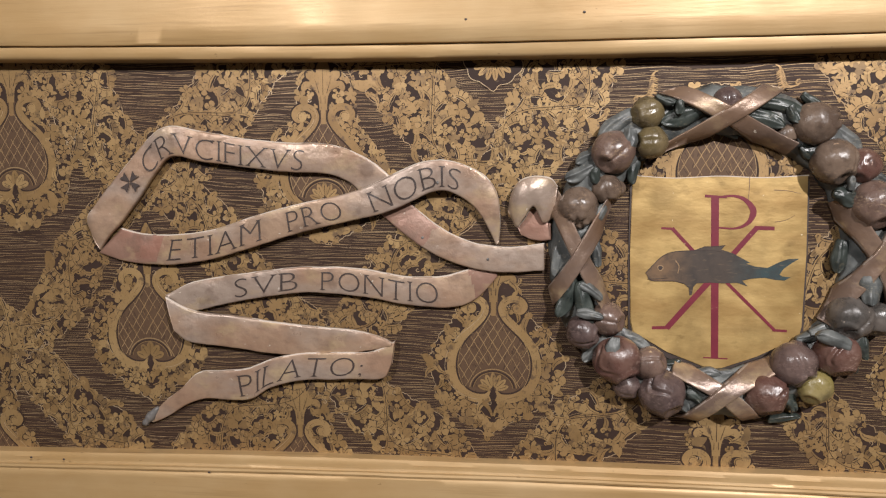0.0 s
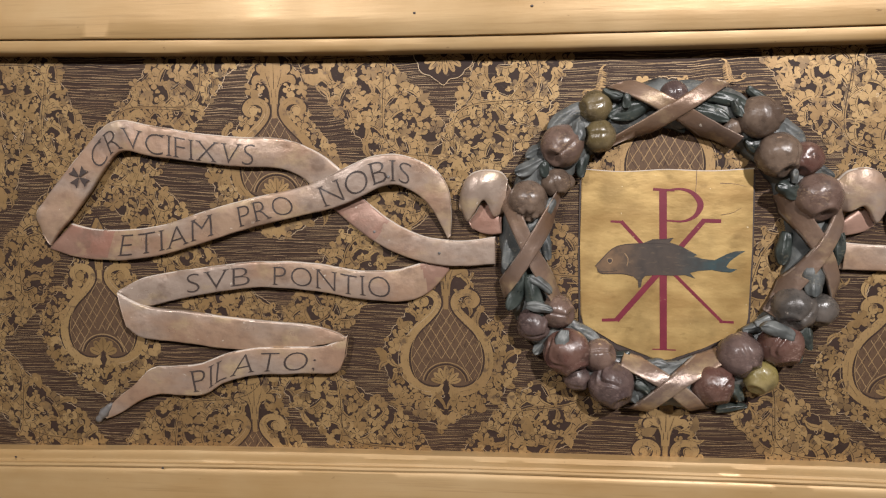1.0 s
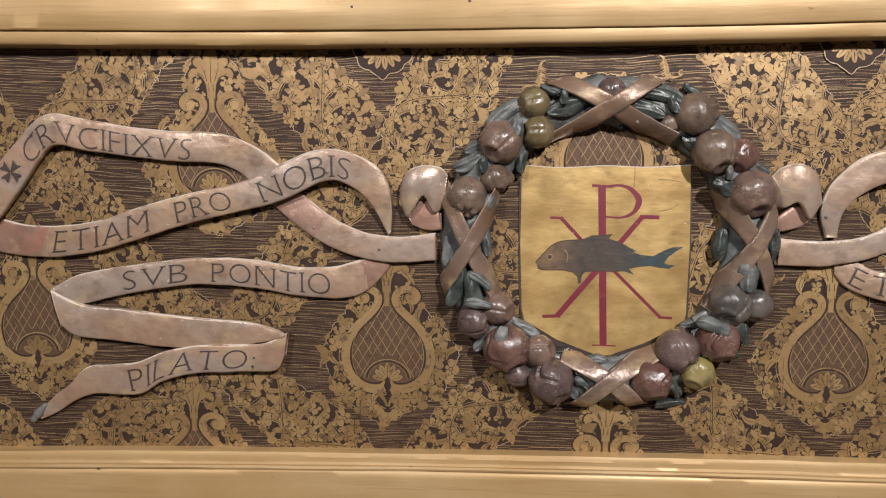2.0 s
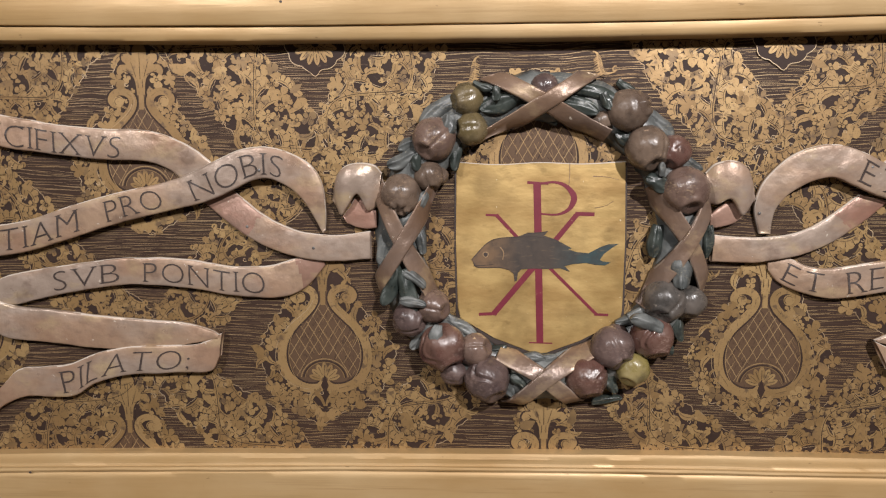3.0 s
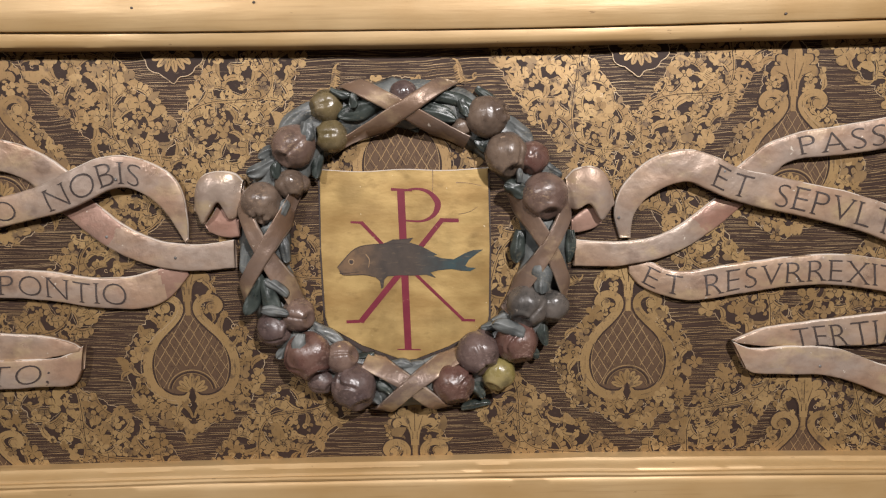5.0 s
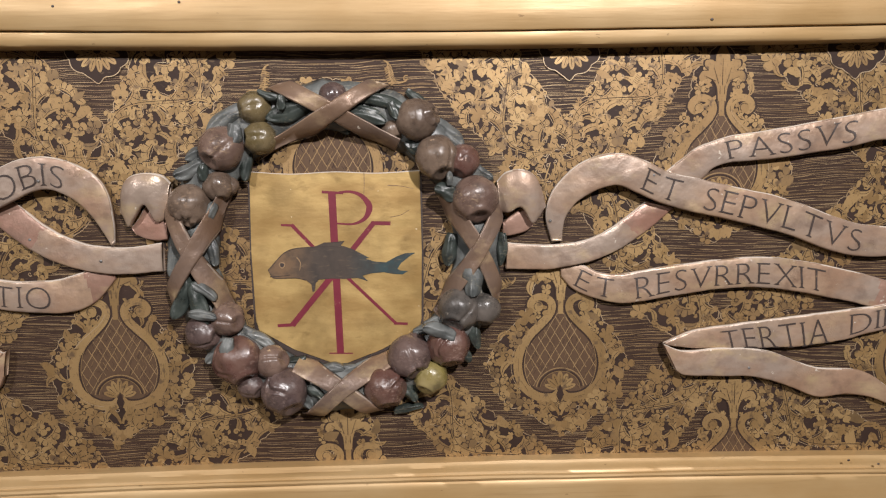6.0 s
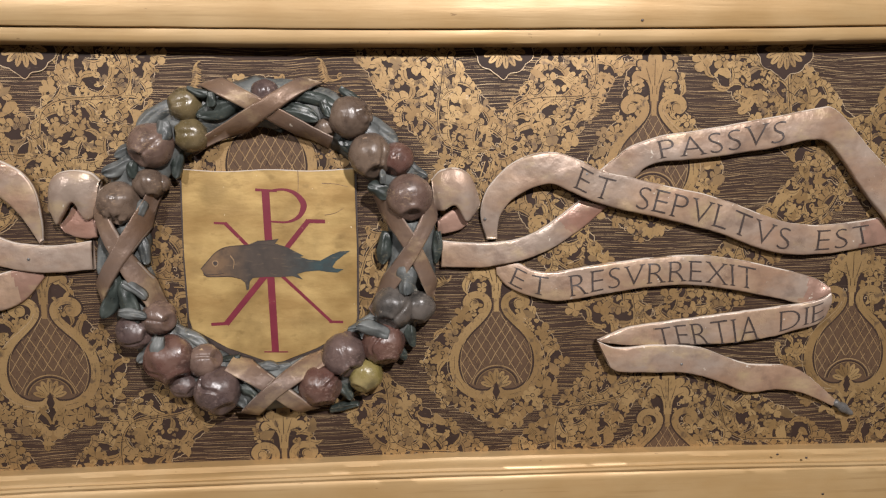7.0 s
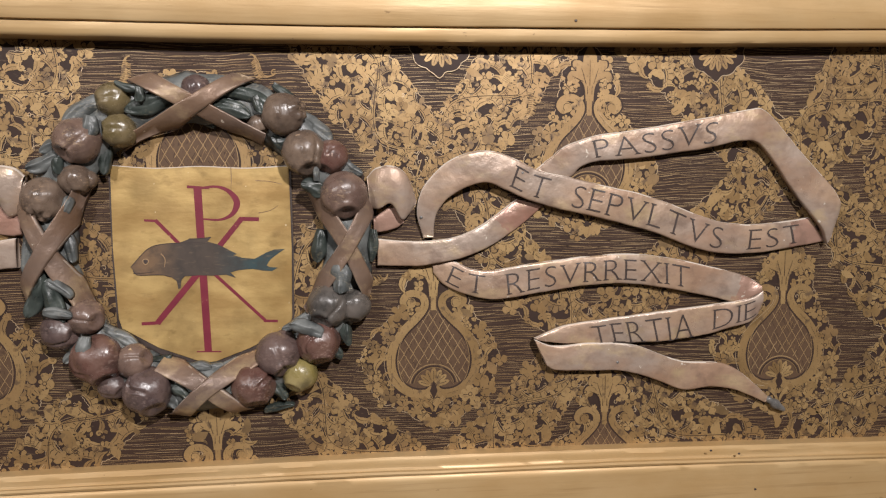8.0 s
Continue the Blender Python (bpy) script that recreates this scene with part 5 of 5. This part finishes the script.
def strap(points, over):
    """One of the crossed flat straps, bent over the wreath's swelling."""
    n = 46
    a, b, c = (Vector(p) for p in points)
    path = spline([a + (a - b) * 0.22, a, b, c, c + (c - b) * 0.22], n)
    d = np.gradient(path, axis=0)
    d /= np.linalg.norm(d, axis=1)[:, None]
    seed = rng.random() * 20
    verts, faces = [], []
    cross = ((-1.0, 0.0), (-0.93, 0.0030), (-0.80, 0.0034), (-0.35, 0.0026), (0.35, 0.0026), (0.80, 0.0034), (0.93, 0.0030), (1.0, 0.0))
    m = len(cross) + 2
    for i in range(n):
        t = i / (n - 1) * 2 - 1
        w = 0.0118 * (1 + 0.10 * noise.noise((t * 2.2, seed, 0.0)) + 0.05 * noise.noise((t * 9, seed, 4.0)))
        row = []
        for s, h in cross:
            px, pz = path[i][0] - d[i][1] * s * w, path[i][1] + d[i][0] * s * w
            rad = math.hypot(px - WX, pz - WZ)
            keep = min(max(rad, WR - 0.0355), WR + WH) / rad
            px, pz = WX + (px - WX) * keep, WZ + (pz - WZ) * keep
            off = (rad * keep - WR - 0.0045) / 0.0402
            y = -0.004 - 0.035 * math.sqrt(max(0.0, 1 - off * off)) - (0.0036 * max(0.0, 1 - (t / 0.35) ** 2) if over else 0.0)
            y += 0.0012 * noise.noise((px * 60, pz * 60, seed))
            row.append((px, y, pz))
            verts.append((px, y - h, pz))
        for px, y, pz in (row[-1], row[0]):
            verts.append((px, min(y + 0.005, -0.0005), pz))
    for i in range(n - 1):
        for k in range(m):
            a, b = i * m + k, i * m + (k + 1) % m
            faces.append((a, b, b + m, a + m))
    faces += [tuple(range(m)), tuple(range(len(verts) - 1, len(verts) - m - 1, -1))]
    slots = [1 if k in (0, 6) and noise.noise((i * 0.35, k, seed)) > 0.05 else 0 for i in range(n - 1) for k in range(m)] + [0, 0]
    ob = link_mesh("strap", verts, faces, [STRAP, STRAP_EDGE], wreath, "bronze-brown carved strap", slots)
    bm = bmesh.new()
    bm.from_mesh(ob.data)
    bmesh.ops.recalc_face_normals(bm, faces=bm.faces)
    bm.to_mesh(ob.data)
    bm.free()


UPPER_WEST_FRUIT = (("pomegranate", "brown", 0.0263, 85, -0.1900, 1.5894), ("peach", "brown", 0.0196, 100, -0.1507, 1.6142), ("peach", "brown", 0.0116, 0, -0.1358, 1.6141), ("peach", "rust", 0.0282, 50, -0.1429, 1.6656), ("peach", "olive", 0.0214, 0, -0.0910, 1.6790), ("peach", "olive", 0.0214, 10, -0.0964, 1.7196), ("peach", "olive", 0.0110, 20, -0.1082, 1.7135))
UPPER_EAST_FRUIT = (("peach", "purple", 0.0185, 90, 0.0095, 1.7340), ("peach", "brown", 0.0141, 120, 0.0886, 1.6875), ("pomegranate", "brown", 0.0269, 195, 0.1234, 1.7015), ("peach", "brown", 0.0285, 110, 0.1504, 1.6506), ("fig", "red", 0.0220, 60, 0.1884, 1.6458), ("pear", "rust", 0.0306, 100, 0.2026, 1.5944))
LOWER_WEST_FRUIT = (("peach", "rust", 0.0226, 170, -0.1471, 1.4282), ("peach", "purple", 0.0233, 170, -0.1810, 1.4092), ("fig", "red", 0.0318, 120, -0.1343, 1.3723), ("peach", "rust", 0.0226, 200, -0.0879, 1.3643), ("peach", "rust", 0.0080, 90, -0.1100, 1.3528), ("fig", "purple", 0.0306, 120, -0.0705, 1.3250), ("peach", "purple", 0.0184, 150, -0.1174, 1.3314))
LOWER_EAST_FRUIT = (("peach", "grey", 0.0285, 60, 0.1807, 1.4371), ("pear", "grey", 0.0220, 80, 0.2156, 1.4369), ("fig", "red", 0.0285, 100, 0.1636, 1.3866), ("peach", "purple", 0.0291, 120, 0.1081, 1.3698), ("peach", "purple", 0.0147, 30, 0.1155, 1.3868), ("pear", "yellow", 0.0233, 60, 0.1387, 1.3401), ("fig", "red", 0.0282, 100, 0.0727, 1.3278))
UPPER_WEST_LEAVES = ((-0.0481, 1.7146, 0.0673, 0.0367, -160, -0.034, 0), (-0.0576, 1.7249, 0.0190, 0.0153, 90, -0.045, 0), (-0.0769, 1.7343, 0.0275, 0.0138, 160, -0.04, 0), (-0.1395, 1.7051, 0.0627, 0.0321, 215, -0.026, 1), (-0.1232, 1.6803, 0.0321, 0.0282, -100, -0.044, 1), (-0.1783, 1.6589, 0.0352, 0.0245, 200, -0.024, 1), (-0.1851, 1.6367, 0.0520, 0.0300, 205, -0.028, 1), (-0.1684, 1.6329, 0.0226, 0.0190, 90, -0.036, 0), (-0.1141, 1.6450, 0.0505, 0.0230, -95, -0.02, 0), (-0.1815, 1.5559, 0.0367, 0.0260, 30, -0.03, 1), (-0.1602, 1.5804, 0.0260, 0.0199, 60, -0.034, 1))
UPPER_EAST_LEAVES = ((0.0583, 1.7087, 0.0505, 0.0282, -20, -0.036, 0), (0.0761, 1.7275, 0.0765, 0.0245, -15, -0.032, 0), (0.0926, 1.7123, 0.0260, 0.0190, -60, -0.038, 0), (0.1688, 1.6827, 0.0520, 0.0321, -40, -0.022, 1), (0.1615, 1.6038, 0.0306, 0.0291, 150, -0.04, 0), (0.1674, 1.6210, 0.0190, 0.0110, 90, -0.044, 1), (0.1199, 1.6641, 0.0291, 0.0260, 140, -0.026, 0), (0.1977, 1.5516, 0.0459, 0.0291, -90, -0.028, 1), (0.2150, 1.6281, 0.0337, 0.0184, -30, -0.018, 1), (0.1842, 1.5677, 0.0398, 0.0153, -50, -0.022, 1), (0.1231, 1.7326, 0.0306, 0.0153, -30, -0.02, 0))
LOWER_WEST_LEAVES = ((-0.2176, 1.5136, 0.0520, 0.0245, -100, -0.022, 1), (-0.2045, 1.4606, 0.0627, 0.0321, -105, -0.036, 0), (-0.1823, 1.4522, 0.0597, 0.0306, -75, -0.041, 0), (-0.1704, 1.4705, 0.0367, 0.0190, -35, -0.042, 1), (-0.1735, 1.4376, 0.0367, 0.0184, -10, -0.047, 1), (-0.1642, 1.5224, 0.0398, 0.0214, -80, -0.022, 1), (-0.1424, 1.3906, 0.0306, 0.0239, -95, -0.054, 1), (-0.1084, 1.3979, 0.0551, 0.0230, -30, -0.018, 1), (-0.1688, 1.3766, 0.0337, 0.0214, 230, -0.02, 1), (-0.0415, 1.3083, 0.0275, 0.0245, -60, -0.03, 1), (-0.0248, 1.3205, 0.0275, 0.0184, -40, -0.034, 0), (-0.0549, 1.3487, 0.0704, 0.0184, -40, -0.012, 1), (-0.0025, 1.3518, 0.0337, 0.0184, 0, -0.018, 1))
LOWER_EAST_LEAVES = ((0.0121, 1.3449, 0.0428, 0.0214, 20, -0.016, 1), (0.1677, 1.5195, 0.0459, 0.0275, -100, -0.02, 0), (0.2429, 1.5186, 0.0459, 0.0184, -95, -0.016, 0), (0.1988, 1.4762, 0.0398, 0.0367, -90, -0.046, 1), (0.2026, 1.3943, 0.0367, 0.0214, -80, -0.022, 0), (0.1499, 1.4109, 0.0459, 0.0275, 160, -0.054, 1), (0.1500, 1.4185, 0.0398, 0.0214, 20, -0.026, 1), (0.1299, 1.4070, 0.0337, 0.0184, 200, -0.022, 1), (0.0387, 1.3185, 0.0459, 0.0337, -150, -0.028, 1), (0.1067, 1.3164, 0.0367, 0.0260, -60, -0.022, 0), (0.0396, 1.2969, 0.0337, 0.0214, -30, -0.02, 1), (0.1056, 1.2876, 0.0428, 0.0153, 10, -0.012, 0), (0.1886, 1.3690, 0.0275, 0.0184, -60, -0.02, 0))
for group in (UPPER_WEST_FRUIT, UPPER_EAST_FRUIT, LOWER_WEST_FRUIT, LOWER_EAST_FRUIT):
    for kind, colour, r, ang, x, z in group:
        fruit(kind, x, z, r * 1.08, colour, radians(ang), -0.012 - 0.45 * r)
for group in (UPPER_WEST_LEAVES, UPPER_EAST_LEAVES, LOWER_WEST_LEAVES, LOWER_EAST_LEAVES):
    for x, z, length, width, ang, y, grey in group:
        carved_leaf(x, z, length * 1.06, width * 1.06, radians(ang), y, rng.uniform(0.2, 0.9), LEAF_GREY if grey else LEAF)
strap([(-0.062, 1.7508), (0.0096, 1.7123), (0.08, 1.6736)], False)
strap([(0.0755, 1.7565), (0.0096, 1.7123), (-0.0729, 1.6645)], True)
strap([(-0.2243, 1.5985), (-0.1878, 1.5187), (-0.1485, 1.4527)], False)
strap([(-0.1404, 1.5961), (-0.1878, 1.5187), (-0.228, 1.4581)], True)
strap([(0.1657, 1.5836), (0.2079, 1.5212), (0.2396, 1.4504)], False)
strap([(0.2454, 1.5899), (0.2079, 1.5212), (0.1553, 1.4476)], True)
strap([(-0.0408, 1.3563), (0.012, 1.3262), (0.0545, 1.289)], False)
strap([(0.0776, 1.3675), (0.012, 1.3262), (-0.033, 1.2806)], True)
for k in range(64):
    a = math.tau * (k + rng.uniform(-0.3, 0.3)) / 64
    r = WR + (1 if k % 2 else -1) * rng.uniform(0.010, 0.024)
    carved_leaf(WX + r * math.cos(a), WZ + r * math.sin(a), rng.uniform(0.030, 0.044), rng.uniform(0.016, 0.024), a + rng.choice((-1, 1)) * math.pi / 2 + rng.uniform(-0.6, 0.6), -0.010 - rng.random() * 0.008, rng.uniform(0, 0.5), rng.choice((LEAF, LEAF_GREY)))


# ---------------------------------------------------------------- bows beside the wreath
bow_left = thing("ribbon_bow", "carved pinkish-brown ribbon loop tucked against the wreath", "bow", "bows beside the wreath", at=(-0.26, 0.0, 1.55))
Ribbon(bow_left, [(-0.2906, 1.5832), (-0.2849, 1.6094), (-0.2723, 1.6267), (-0.2521, 1.6336), (-0.2298, 1.6310), (-0.2190, 1.6191)], [(-0.2861, 1.5736), (-0.2777, 1.5591), (-0.2677, 1.5702), (-0.2534, 1.5892), (-0.2396, 1.5651), (-0.2250, 1.5714)], (0.012, 0.022, 0.029, 0.027, 0.022, 0.014), n=44, name="loop", curve=0.005)
Ribbon(bow_left, [(-0.2763, 1.5586), (-0.2670, 1.5698), (-0.2535, 1.5874), (-0.2282, 1.5646)], [(-0.2702, 1.5472), (-0.2549, 1.5405), (-0.2403, 1.5388), (-0.2272, 1.5403)], (0.012, 0.011, 0.011, 0.010), CLOTH_BACK, n=24, name="lining", label="red-brown inside of the loop")
bow_right = thing("ribbon_bow", "carved pinkish-brown ribbon loop tucked against the wreath", "bow", "bows beside the wreath", at=(0.27, 0.0, 1.55))
Ribbon(bow_right, [(0.2354, 1.6159), (0.2482, 1.6297), (0.2691, 1.6326), (0.2880, 1.6231), (0.2996, 1.6011), (0.3057, 1.5823)], [(0.2396, 1.5734), (0.2522, 1.5717), (0.2691, 1.5787), (0.2839, 1.5565), (0.2946, 1.5635), (0.3020, 1.5744)], (0.014, 0.024, 0.030, 0.027, 0.020, 0.012), n=44, name="loop", curve=0.005)
Ribbon(bow_right, [(0.2441, 1.5571), (0.2580, 1.5682), (0.2736, 1.5760), (0.2884, 1.5536)], [(0.2446, 1.5380), (0.2573, 1.5386), (0.2769, 1.5441), (0.2854, 1.5504)], (0.012, 0.011, 0.011, 0.010), CLOTH_BACK, n=24, name="lining", label="red-brown inside of the loop")
